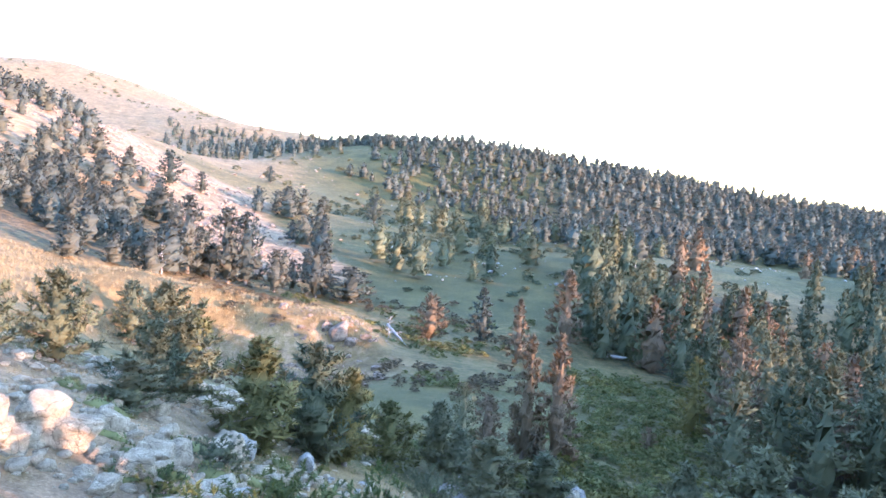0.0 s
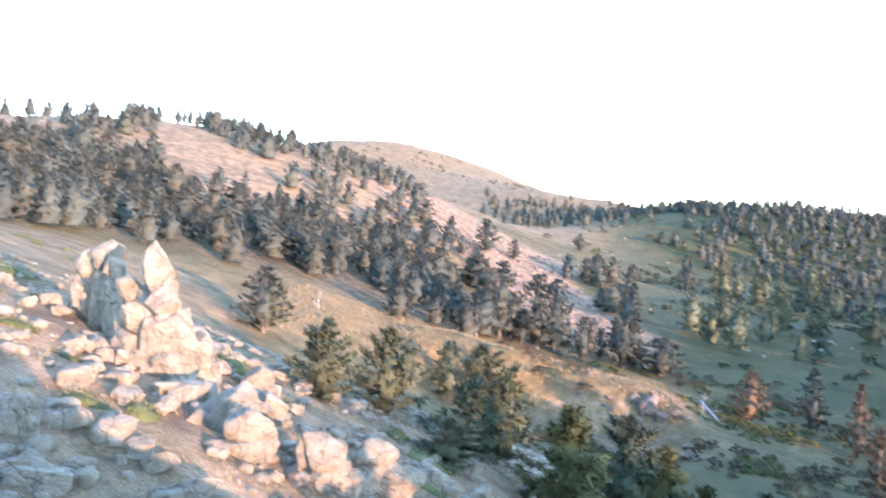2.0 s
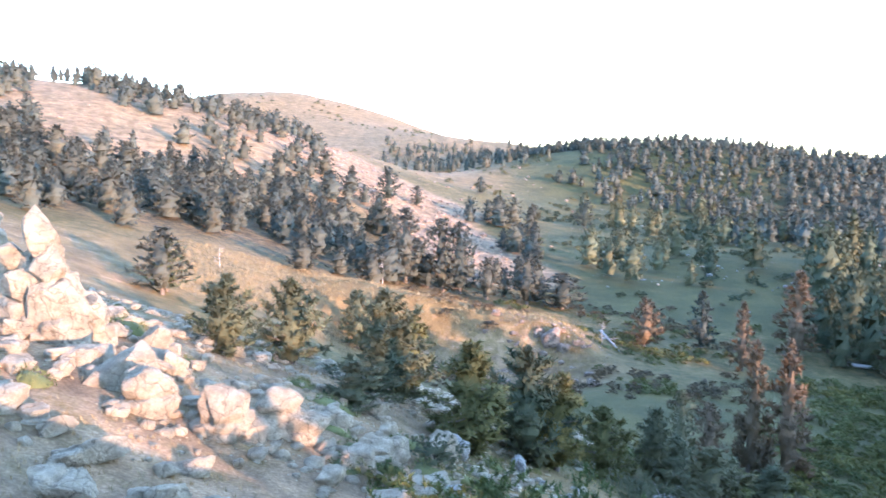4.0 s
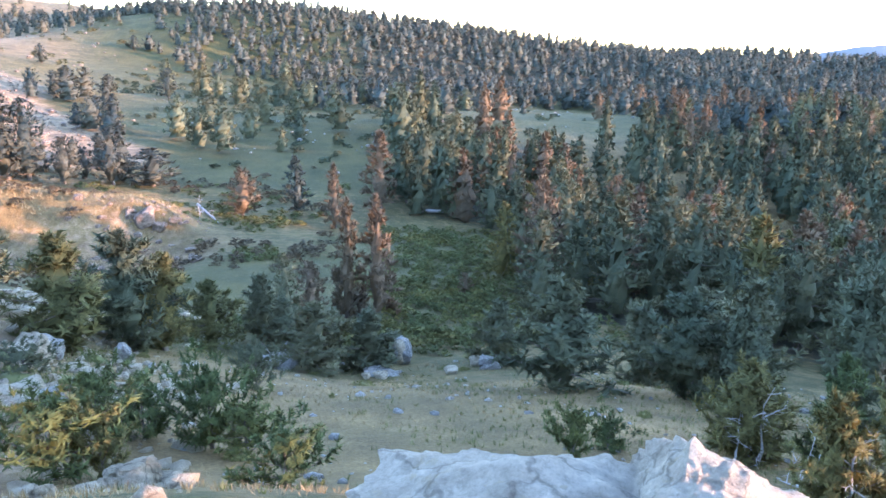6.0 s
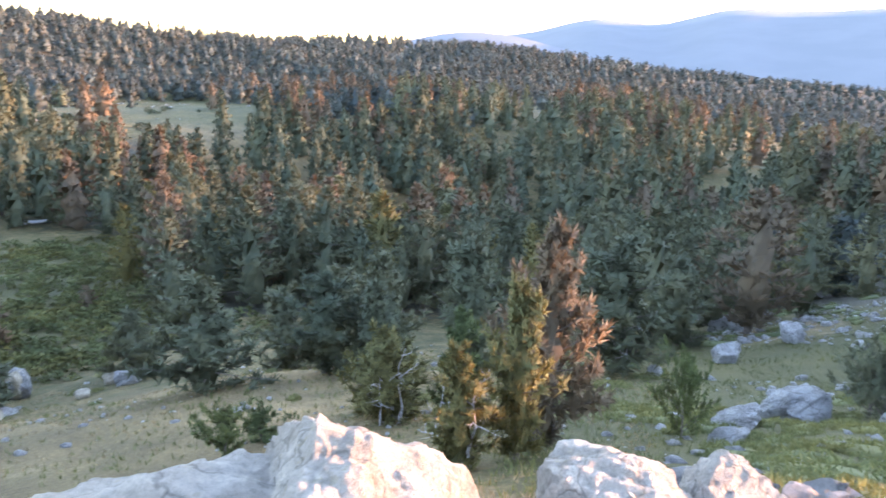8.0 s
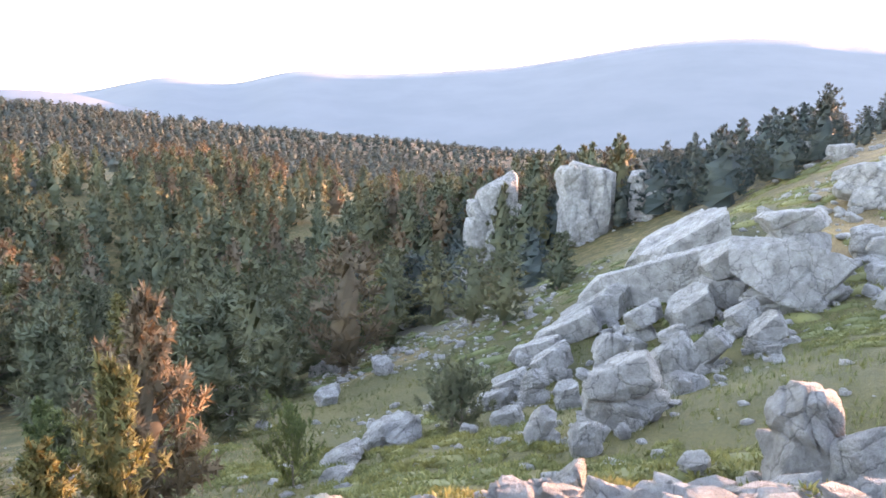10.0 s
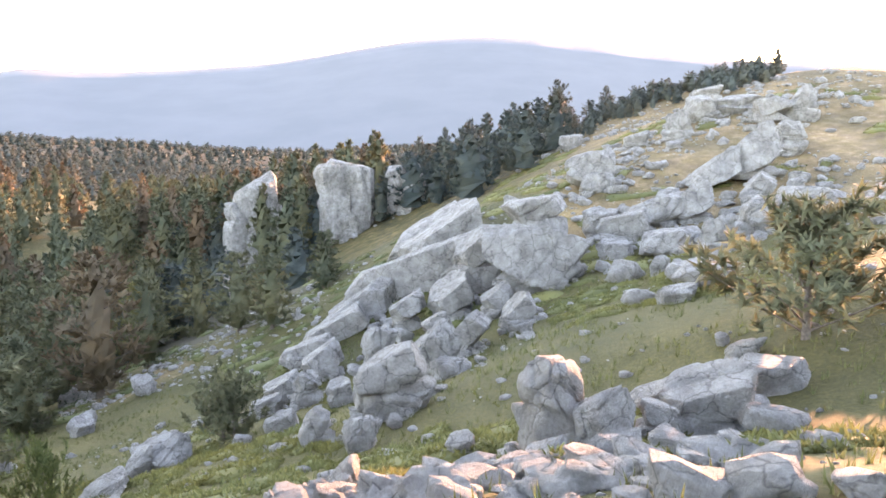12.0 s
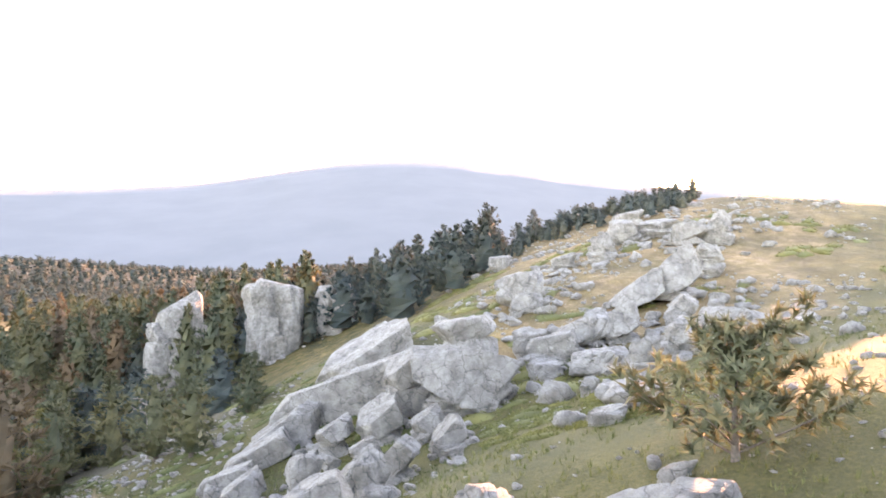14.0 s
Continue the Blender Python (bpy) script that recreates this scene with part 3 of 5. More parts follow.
# pines that stand out: x, y, height, width, kind (0 slender, 1 broad, 2 dwarf), needles (0 green, 1 yellowed, 2 rusty,
# 3 dark, tinted with haze beyond 70 m)
PINES_A = [
    (-46.8, 66.1, 6.6, 1.72, 1, 3), (-47.5, 67.8, 5.4, 1.95, 1, 0), (-18.0, 29.9, 3.3, 1.30, 1, 0), (-19.7, 32.8, 3.6, 1.05, 1, 0),
    (-18.0, 36.4, 4.4, 1.14, 1, 0), (-21.2, 43.5, 4.2, 1.13, 1, 0), (-36.6, 91.4, 5.6, 1.30, 1, 0), (-34.2, 86.5, 6.9, 1.41, 1, 0),
    (-11.9, 30.2, 2.0, 2.51, 1, 0), (-12.8, 35.6, 3.1, 1.40, 1, 3), (-75.4, 211.9, 9.5, 1.56, 1, 3), (-43.1, 121.7, 6.5, 1.30, 1, 3),
    (-14.3, 40.3, 5.7, 1.18, 1, 0), (-33.2, 94.8, 5.7, 1.74, 1, 0), (-7.1, 20.6, 0.8, 1.18, 2, 0), (-41.1, 125.1, 12.4, 1.17, 1, 3),
]
PINES_B = [
    (-12.6, 38.2, 4.3, 1.41, 1, 0), (-68.9, 219.3, 5.7, 1.56, 1, 3), (-15.8, 50.6, 5.6, 1.13, 1, 1), (-37.6, 126.6, 5.9, 1.43, 1, 3),
    (-7.1, 25.7, 0.9, 1.70, 2, 0), (-35.0, 127.2, 12.2, 1.30, 1, 3), (-32.4, 128.4, 11.9, 1.30, 1, 3), (-3.7, 15.2, 1.6, 1.20, 2, 0),
    (-7.7, 33.5, 5.1, 1.33, 1, 1), (-67.4, 297.5, 6.3, 1.56, 1, 3), (-27.4, 127.2, 6.9, 1.56, 1, 3), (-25.7, 133.8, 5.3, 1.30, 1, 3),
    (-3.9, 20.3, 1.4, 1.30, 2, 0), (-2.9, 15.6, 1.5, 0.70, 2, 1), (-20.9, 129.8, 8.7, 1.43, 1, 3), (-38.6, 244.5, 5.1, 1.82, 1, 3),
]
PINES_C = [
    (-5.8, 37.7, 5.8, 1.11, 1, 0), (-20.0, 133.1, 4.7, 2.45, 1, 3), (-2.6, 19.6, 1.3, 1.11, 2, 0), (-46.3, 366.3, 6.3, 1.69, 1, 3),
    (-15.2, 130.8, 6.1, 2.93, 1, 3), (-4.3, 39.1, 5.2, 1.08, 1, 1), (-22.3, 243.2, 8.5, 1.43, 1, 3), (-2.4, 44.6, 4.1, 1.29, 1, 1),
    (-0.9, 18.8, 2.0, 0.83, 2, 0), (-1.3, 110.2, 6.9, 1.58, 1, 2), (0.0, 18.2, 1.3, 1.09, 2, 0), (0.2, 26.8, 1.5, 0.85, 2, 0),
    (0.6, 47.5, 4.8, 1.09, 1, 3), (1.6, 45.6, 3.7, 1.29, 1, 3), (2.3, 55.1, 5.3, 1.00, 1, 3), (6.5, 114.7, 8.3, 1.26, 0, 3),
]
PINES_D = [
    (0.8, 13.2, 1.1, 1.18, 2, 0), (4.3, 56.8, 4.9, 1.14, 1, 2), (3.4, 41.1, 4.1, 1.55, 1, 3), (11.1, 105.0, 9.1, 0.92, 0, 2),
    (7.2, 59.0, 9.7, 0.79, 0, 2), (7.6, 59.6, 4.9, 1.16, 0, 2), (6.5, 41.5, 3.8, 1.61, 1, 3), (19.7, 119.3, 12.2, 1.30, 0, 2),
    (9.8, 59.2, 10.1, 0.97, 0, 2), (24.6, 123.5, 9.8, 0.95, 0, 0), (19.2, 67.1, 2.2, 1.41, 1, 2), (14.8, 42.7, 4.1, 1.23, 1, 3),
    (12.2, 26.8, 4.5, 1.53, 1, 3), (8.0, 16.2, 1.2, 0.79, 2, 0), (9.3, 16.9, 0.8, 1.14, 2, 0), (19.7, 34.1, 4.7, 1.23, 1, 3),
]
PINES_E = [
    (16.6, 25.3, 4.3, 1.25, 1, 3), (22.6, 33.6, 5.5, 1.25, 1, 3), (17.8, 23.7, 4.0, 1.08, 1, 3), (22.9, 29.6, 5.9, 1.09, 1, 3),
    (12.3, 15.4, 2.8, 1.20, 1, 1), (13.2, 16.3, 2.4, 1.54, 1, 1), (14.8, 15.2, 3.2, 0.74, 1, 0), (20.8, 21.0, 5.9, 0.92, 1, 3),
    (9.3, 9.2, 2.5, 0.83, 1, 1), (10.6, 8.9, 3.6, 0.66, 1, 1), (12.7, 10.2, 5.1, 0.67, 1, 2), (30.2, 20.7, 6.7, 1.25, 1, 3),
    (40.5, 23.8, 5.5, 1.20, 1, 3), (68.3, 37.5, 7.5, 1.17, 1, 2), (17.4, 9.4, 1.9, 0.45, 2, 0), (69.0, 31.6, 6.8, 1.54, 1, 3),
]
PINES_F = [
    (75.0, 30.4, 9.2, 1.57, 0, 0), (75.8, 28.7, 7.6, 1.59, 1, 3), (67.6, 23.4, 8.0, 1.34, 0, 0), (25.8, 7.8, 1.9, 0.83, 2, 0),
    (25.4, 7.3, 2.0, 0.66, 2, 0), (52.7, 15.2, 5.6, 1.56, 1, 0), (48.2, 11.7, 4.7, 1.56, 1, 0), (56.7, 10.0, 4.3, 1.46, 0, 0),
    (59.0, 10.0, 3.8, 1.17, 1, 3), (112.2, 6.2, 8.9, 0.68, 1, 3), (112.4, 2.8, 8.7, 0.62, 1, 3), (112.4, -0.8, 8.1, 0.83, 1, 3),
    (112.4, -3.8, 4.7, 1.13, 1, 3), (112.2, -6.9, 4.9, 1.33, 1, 3), (112.0, -9.6, 4.6, 1.16, 1, 3), (111.8, -12.0, 3.3, 1.61, 1, 3),
]
PINES_G = [
    (111.5, -14.6, 3.8, 1.59, 1, 3), (111.2, -17.3, 3.4, 1.81, 1, 3), (114.4, -20.0, 4.2, 1.16, 1, 3), (105.4, -20.5, 2.4, 2.68, 1, 3),
    (105.0, -22.6, 2.3, 2.78, 1, 3), (108.8, -25.6, 2.4, 2.52, 1, 3), (107.2, -27.4, 1.8, 3.61, 1, 3), (104.6, -28.8, 1.8, 3.27, 1, 3),
    (108.2, -31.9, 2.1, 2.53, 1, 3), (107.6, -34.1, 2.0, 2.98, 1, 3), (106.6, -36.1, 2.8, 1.94, 1, 3), (106.0, -38.0, 1.9, 2.77, 1, 3),
    (105.2, -40.0, 3.2, 1.66, 1, 3), (17.3, -8.1, 2.8, 1.07, 2, 3),
]
for row in PINES_A + PINES_B + PINES_C + PINES_D + PINES_E + PINES_F + PINES_G:
    x, y, high, wide, kind, leaf = row
    plant(x, y, high, ("spire", "round", "shrub")[kind], (NEEDLES_NEAR if math.hypot(x, y) < 24 else NEEDLES, NEEDLES_WARM, NEEDLES_RUST, NEEDLES_DARK_HAZED if math.hypot(x, y) > 70 else NEEDLES)[leaf], "fine" if math.hypot(x, y) < 48 else "mid", wide * (1.4 if math.hypot(x, y) < 48 else 1.12))


# ---- woods ----
def clear(x, y):
    """Share of the woods that stands at a place: glades are left open."""
    keep = 1.0
    for az0, az1, r0, r1 in GLADES:
        keep = keep - zone(x, y, az0, az1, r0, r1, 1.5) * 0.95
    return np.maximum(keep, 0.03)


def clumps(size, seed, low=0.35, high=0.6):
    return lambda x, y: smooth(low, high, fbm(x / size, y / size, seed, 3)) * clear(x, y)


WOOD_RNG = random.Random(5)


def young(x, y):
    """Share of their full height that the trees reach: those before a glade are young."""
    return 1 - 0.4 * max(float(zone(x, y, az0 + 1, az1 - 1, r0 * 0.86, r0 * 1.0, 1.5)) for az0, az1, r0, r1 in GLADES)


def stand(places, low, high, spires=0.75, wide=1.5):
    return [(x, y, WOOD_RNG.uniform(low, high) * young(x, y), "spire" if WOOD_RNG.random() < spires else "round", WOOD_RNG.uniform(0.8, 1.2) * wide) for x, y in places]


# the nearer trees of the valley wood, each its own
for x, y in scatter(11, 17, 44, 62, 118, 150, 3.3, clumps(14, 21, 0.2, 0.4)):
    warm = WOOD_RNG.random()
    plant(x, y, WOOD_RNG.uniform(7.0, 11.0) * young(x, y), "spire" if WOOD_RNG.random() < 0.7 else "round", NEEDLES_RUST if warm > 0.86 else NEEDLES_WARM if warm > 0.74 else NEEDLES, "mid", WOOD_RNG.uniform(1.15, 1.6))
for x, y in scatter(12, 36, 68, 50, 110, 95, 4.0, clumps(14, 25, 0.2, 0.4)):
    warm = WOOD_RNG.random()
    plant(x, y, WOOD_RNG.uniform(6.5, 10.0) * young(x, y), "spire" if WOOD_RNG.random() < 0.5 else "round", NEEDLES_RUST if warm > 0.86 else NEEDLES_WARM if warm > 0.74 else NEEDLES, "mid", WOOD_RNG.uniform(1.15, 1.6))
# woods farther off, many with distance haze in their needle colour
forest("valley_forest", "dense dark pine wood filling the valley", stand(scatter(13, 10, 44, 112, 200, 360, 4.1, clumps(18, 22, 0.36, 0.5)), 8, 13.0, 0.9, 1.35), "mid", NEEDLES)
forest("glen_forest", "dense brown-green pine wood below the crags", stand(scatter(14, 38, 84, 100, 260, 600, 4.6, clumps(22, 23, 0.3, 0.44)), 7.5, 12.5, 0.85, 1.4), "mid", NEEDLES)
forest("rusty_glen_forest", "scattered rust-brown pines in the valley wood", stand(scatter(15, 14, 84, 95, 330, 250, 5.6, clumps(26, 24, 0.3, 0.5)), 8, 12, 0.9, 1.45), "mid", NEEDLES_RUST)
forest("hillside_forest", "open pine wood up the opposite hillside", stand(scatter(16, -8, 48, 195, 340, 300, 4.4, lambda x, y: clumps(34, 26, 0.42, 0.62)(x, y) * smooth(0, 18, np.degrees(np.arctan2(x, y)))), 5.5, 9.5, 0.6, 1.8), "far", NEEDLES_DARK_HAZED)
forest("ridge_forest", "dense pine wood along the opposite ridge", stand(scatter(17, -9, 50, 300, 545, 1600, 5.1, lambda x, y: clumps(60, 27, 0.25, 0.55)(x, y) * smooth(-12, 14, np.degrees(np.arctan2(x, y)) + (np.hypot(x, y) - 400) / 12)), 4.5, 8, 0.55, 2.1), "far", NEEDLES_DARK_HAZED)
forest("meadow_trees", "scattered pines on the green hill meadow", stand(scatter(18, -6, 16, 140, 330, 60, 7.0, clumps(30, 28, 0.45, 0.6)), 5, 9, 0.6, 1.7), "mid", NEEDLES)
forest("plateau_forest", "dense pine wood on the plateau", stand(scatter(19, 40, 98, 260, 560, 1600, 5.8, clumps(80, 29, 0.15, 0.4)), 5, 8.5, 0.6, 2.4), "far", NEEDLES_DARK_HAZED)
forest("far_plateau_forest", "far dense wood closing the plateau", stand(scatter(20, 34, 98, 520, 1060, 2200, 9.2, clumps(120, 30, 0.1, 0.3)), 5, 8, 0.5, 2.8), "tiny", NEEDLES_DARK_HAZED)
forest("west_slope_forest", "pine wood on the stony slope behind the terrace", stand(scatter(21, -58, -8, 92, 240, 240, 4.2, lambda x, y: clumps(15, 31, 0.47, 0.54)(x, y) * (1 - near_line(x, y, -33, 156, -75, 222, 13)) * (1 - zone(x, y, -37, -6, 60, 125, 1.5)) * (1 - zone(x, y, -60, -42, 60, 108, 3))), 4.5, 8, 0.3, 2.0), "mid", NEEDLES_DARK_HAZED)
forest("upper_slope_trees", "dark pines scattered up the rocky slope", stand(scatter(22, -58, -24, 190, 370, 170, 5.0, clumps(20, 32, 0.48, 0.55)), 4.5, 8, 0.4, 2.0), "far", NEEDLES_DARK_HAZED)
forest("skyline_trees", "small pines along the skyline", stand(scatter(23, -20, 4, 400, 640, 260, 6.0, clumps(60, 33, 0.3, 0.6)), 5, 8, 0.3, 1.7), "far", NEEDLES_DARK_HAZED)
forest("crest_scrub", "low dark pines and bushes along the hill crest", stand(scatter(25, 88, 111, 97, 119, 190, 1.4, lambda x, y: smooth(-0.6, 1.2, ground(x, y) - ground(x * 0.94, y * 0.94))), 1.3, 3.0, 0.1, 1.7), "far", NEEDLES_DARK_HAZED)
forest("crag_forest", "dark pines about the crags", stand(scatter(24, 66, 97, 84, 190, 230, 4.0, lambda x, y: clumps(24, 34, 0.25, 0.5)(x, y) * (1 - 0.95 * zone(x, y, 72.5, 88, 60, 108, 1.0))), 4.5, 8, 0.5, 1.9), "mid", NEEDLES_DARK_HAZED)


# boulders of the west: x, y, width, height above the ground, depth as a share of the width, 1 where ochre
BOULDERS_WEST = [
    (-7.6, 28.2, 1.3, 1.0, 1.0, 1), (-6.1, 21.6, 1.6, 0.7, 1.0, 1), (-7.5, 28.8, 1.4, 0.7, 1.0, 1), (-6.7, 40.7, 1.0, 0.7, 1.0, 1),
    (1.2, 42.4, 1.8, 0.6, 1.0, 0), (9.6, 47.4, 1.1, 1.4, 1.0, 0), (7.3, 40.1, 1.3, 0.3, 1.0, 0), (2.7, 51.5, 1.0, 0.8, 1.0, 0),
    (1.2, 40.8, 2.3, 0.6, 1.0, 0), (9.1, 45.1, 1.2, 1.7, 1.0, 0), (6.6, 39.7, 1.4, 0.4, 1.0, 0), (13.7, 41.4, 1.7, 0.9, 1.0, 0),
    (-6.6, 41.8, 1.2, 0.9, 1.0, 0), (-5.1, 31.8, 0.7, 0.8, 1.0, 0), (-7.4, 29.8, 1.2, 0.8, 1.0, 0), (-5.5, 21.7, 1.1, 0.8, 1.0, 0),
]
# blocks of bedrock and boulders: x, y, z of the middle, length, thickness, depth, degrees by which the length rises
SLABS_A = [
    (54.99, 0.88, -7.73, 9.01, 3.26, 7.21, 32), (46.40, 2.66, -8.85, 8.82, 2.94, 6.18, 24), (44.07, 5.44, -10.21, 4.77, 1.91, 3.82, 33),
    (38.81, -3.92, -5.95, 5.62, 3.23, 3.37, -10), (44.36, -4.47, -4.19, 3.89, 1.31, 3.11, 12), (41.51, -1.29, -6.09, 3.25, 1.92, 2.60, 40),
    (31.15, 0.55, -7.33, 1.46, 1.18, 1.17, 5), (30.61, -0.68, -7.45, 1.74, 0.98, 1.56, 55), (20.37, 1.28, -5.36, 2.08, 1.31, 1.25, 38),
    (26.74, 0.58, -6.90, 2.15, 1.37, 1.29, 45), (20.60, 1.80, -6.27, 1.59, 0.79, 1.27, -25), (33.65, 3.21, -9.00, 1.73, 1.86, 1.39, 10),
    (32.43, -2.90, -6.92, 2.06, 1.17, 1.65, 48),
]
SLABS_B = [
    (41.56, 6.66, -10.83, 3.94, 1.36, 3.15, 33), (38.90, 7.67, -11.26, 2.87, 1.15, 2.29, 25), (17.19, 1.77, -5.72, 0.97, 0.84, 0.78, 5),
    (35.07, 6.07, -10.35, 2.08, 1.17, 1.66, 30), (31.86, 7.17, -10.52, 1.71, 0.95, 1.37, 20), (29.52, 5.70, -9.39, 1.36, 1.06, 1.09, 60),
    (26.97, 3.82, -8.54, 1.13, 0.80, 0.90, 20), (19.25, 3.22, -6.46, 1.08, 0.69, 0.86, 70), (29.41, 7.26, -10.28, 1.37, 0.66, 1.10, 15),
    (24.59, 5.51, -8.85, 1.11, 0.67, 0.89, 25), (38.65, -0.02, -7.88, 3.06, 1.67, 2.45, 38), (36.17, -2.04, -7.48, 1.63, 1.05, 1.30, 30),
    (38.95, 2.42, -8.74, 2.04, 1.02, 1.64, 28),
]
SLABS = SLABS_A + SLABS_B
NEAR_OUTCROP_A = [
    (13.19, -2.14, -3.05, 1.27, 1.23, 1.02, 8), (13.45, -1.93, -3.81, 1.05, 1.01, 0.95, 0), (12.61, -2.86, -3.25, 1.13, 1.13, 0.91, -38),
    (13.56, -4.95, -3.23, 2.26, 0.86, 1.35, 22), (15.02, -6.59, -3.30, 1.39, 0.62, 1.11, 8), (12.80, -3.80, -3.33, 0.76, 0.59, 0.61, -32),
    (15.26, -4.69, -3.85, 1.69, 0.44, 1.19, 27), (11.93, -2.95, -3.45, 0.76, 0.40, 0.61, 10), (8.01, -2.00, -1.94, 0.77, 0.24, 0.54, 0),
    (14.25, -0.57, -4.61, 0.70, 0.44, 0.56, 18), (11.11, -1.76, -3.23, 0.73, 0.37, 0.58, 25), (10.55, -3.46, -2.74, 0.72, 0.23, 0.58, -25),
    (7.76, -2.59, -1.74, 0.31, 0.23, 0.25, 0),
]
NEAR_OUTCROP_B = [
    (9.20, -1.32, -2.54, 0.86, 0.27, 0.69, 10), (7.22, -2.46, -1.64, 0.42, 0.09, 0.34, -5), (7.28, -1.58, -1.74, 0.63, 0.21, 0.50, -5),
    (8.91, -0.64, -2.55, 0.90, 0.26, 0.72, 12), (8.94, -0.04, -2.64, 0.52, 0.33, 0.42, 35), (10.37, 1.14, -3.43, 0.77, 0.38, 0.61, 40),
]
NEAR_OUTCROP = NEAR_OUTCROP_A + NEAR_OUTCROP_B
BOULDERS_EAST_A = [
    (9.71, -3.94, -2.37, 0.46, 0.32, 0.37, 0), (5.83, -3.51, -0.91, 0.46, 0.26, 0.36, 0), (6.31, -2.92, -1.18, 0.30, 0.16, 0.24, 0),
    (6.01, -3.17, -1.04, 0.21, 0.14, 0.17, 0), (17.31, -6.78, -3.57, 1.04, 0.35, 0.63, 28), (18.36, -6.65, -3.70, 0.40, 0.29, 0.32, 0),
    (24.09, 9.05, -9.71, 2.21, 0.83, 1.77, 15), (23.44, 9.73, -9.85, 1.11, 0.72, 0.89, 30), (19.98, 9.01, -8.68, 1.40, 0.61, 1.12, 25),
    (42.91, 17.86, -14.83, 1.69, 1.04, 1.35, -10), (49.68, 24.40, -17.87, 2.49, 1.05, 1.99, 5), (37.72, 18.92, -14.87, 1.39, 0.87, 1.11, 20),
    (49.68, 26.01, -18.56, 1.74, 0.99, 1.40, 0),
]
BOULDERS_EAST_B = [
    (26.34, -9.02, -3.81, 3.11, 1.00, 1.87, -4), (31.70, -9.45, -4.97, 1.40, 0.91, 1.12, 20), (28.19, -6.78, -5.20, 1.26, 0.69, 1.00, 0),
    (25.02, -7.32, -4.27, 1.29, 0.61, 1.03, 5), (36.23, -7.90, -6.01, 1.76, 1.25, 1.41, 0), (34.95, -9.13, -5.49, 1.00, 1.00, 0.80, 0),
    (18.80, 1.14, -6.13, 0.42, 0.37, 0.34, 0), (36.51, 18.34, -14.60, 1.54, 0.99, 1.23, 0), (30.65, 18.83, -13.90, 0.93, 0.55, 0.74, 0),
    (19.75, 9.10, -8.73, 1.48, 0.49, 1.18, 25), (17.27, 8.20, -7.99, 1.16, 0.43, 0.93, 25), (41.42, 13.73, -13.79, 0.97, 0.52, 0.78, 0),
]
BOULDERS_EAST = BOULDERS_EAST_A + BOULDERS_EAST_B
HILLTOP_A = [
    (59.62, -9.72, -3.10, 3.67, 2.42, 2.94, 10), (58.16, -9.97, -4.17, 2.54, 1.64, 2.03, 0), (103.44, -9.79, -3.87, 4.22, 2.76, 3.37, -15),
    (92.16, -12.36, -3.19, 2.72, 1.69, 2.18, 0), (73.23, -15.83, -1.86, 2.46, 1.43, 1.97, 10), (55.22, -20.38, -1.74, 4.95, 2.74, 3.47, 45),
    (55.10, -17.75, -2.94, 4.77, 1.91, 3.82, 35), (60.69, -24.43, -0.80, 2.69, 2.44, 2.15, 60), (72.52, -19.39, -0.46, 2.77, 2.27, 2.22, 55),
    (41.65, -18.31, -3.24, 3.81, 1.73, 3.05, -4), (40.57, -15.36, -3.88, 2.62, 1.93, 2.09, 58), (48.72, -18.40, -3.47, 2.46, 1.77, 1.96, 65),
    (47.96, -11.97, -4.76, 4.10, 1.68, 3.28, 20),
]
HILLTOP_B = [
    (47.08, -14.12, -4.19, 3.04, 1.92, 2.43, 40), (44.83, -9.36, -5.33, 2.92, 1.58, 2.33, 20), (40.63, -10.94, -5.26, 3.21, 1.29, 2.57, 10),
    (38.61, -12.81, -4.52, 1.96, 1.64, 1.57, 30), (41.53, -8.48, -6.02, 2.13, 1.18, 1.71, 0), (47.23, -8.47, -5.41, 2.01, 1.95, 1.61, 30),
    (79.90, -26.67, 1.58, 4.94, 1.65, 3.95, 2), (91.38, -27.21, 2.56, 3.78, 1.51, 3.02, 8), (72.64, -27.57, 1.25, 3.99, 2.00, 3.20, 20),
    (78.89, -23.12, 1.00, 3.38, 2.73, 2.71, 20), (72.22, -30.09, 1.78, 2.98, 1.99, 2.38, 50),
]
HILLTOP = HILLTOP_A + HILLTOP_B
CRAG_BELL = [
    (105.20, 27.97, -12.90, 6.65, 7.71, 5.32, 12), (102.90, 30.20, -13.99, 2.54, 4.62, 3.33, 30), (103.70, 27.45, -16.37, 3.77, 3.77, 3.39, 0),
]
CRAG_TALL = [
    (107.95, 16.28, -11.73, 7.38, 9.61, 6.15, 0), (105.10, 17.65, -9.34, 4.65, 4.65, 4.19, 0), (105.35, 15.15, -15.49, 4.11, 3.65, 3.70, 0),
    (105.08, 17.55, -13.48, 4.54, 4.54, 4.08, 0), (106.33, 14.23, -8.80, 3.49, 3.95, 3.15, 0),
]
CRAG_SLIM = [
    (109.26, 6.98, -9.92, 3.90, 5.14, 3.70, 5), (107.93, 7.81, -13.72, 2.49, 3.89, 2.80, 0), (109.79, 9.56, -8.67, 3.13, 2.35, 2.82, 0),
]
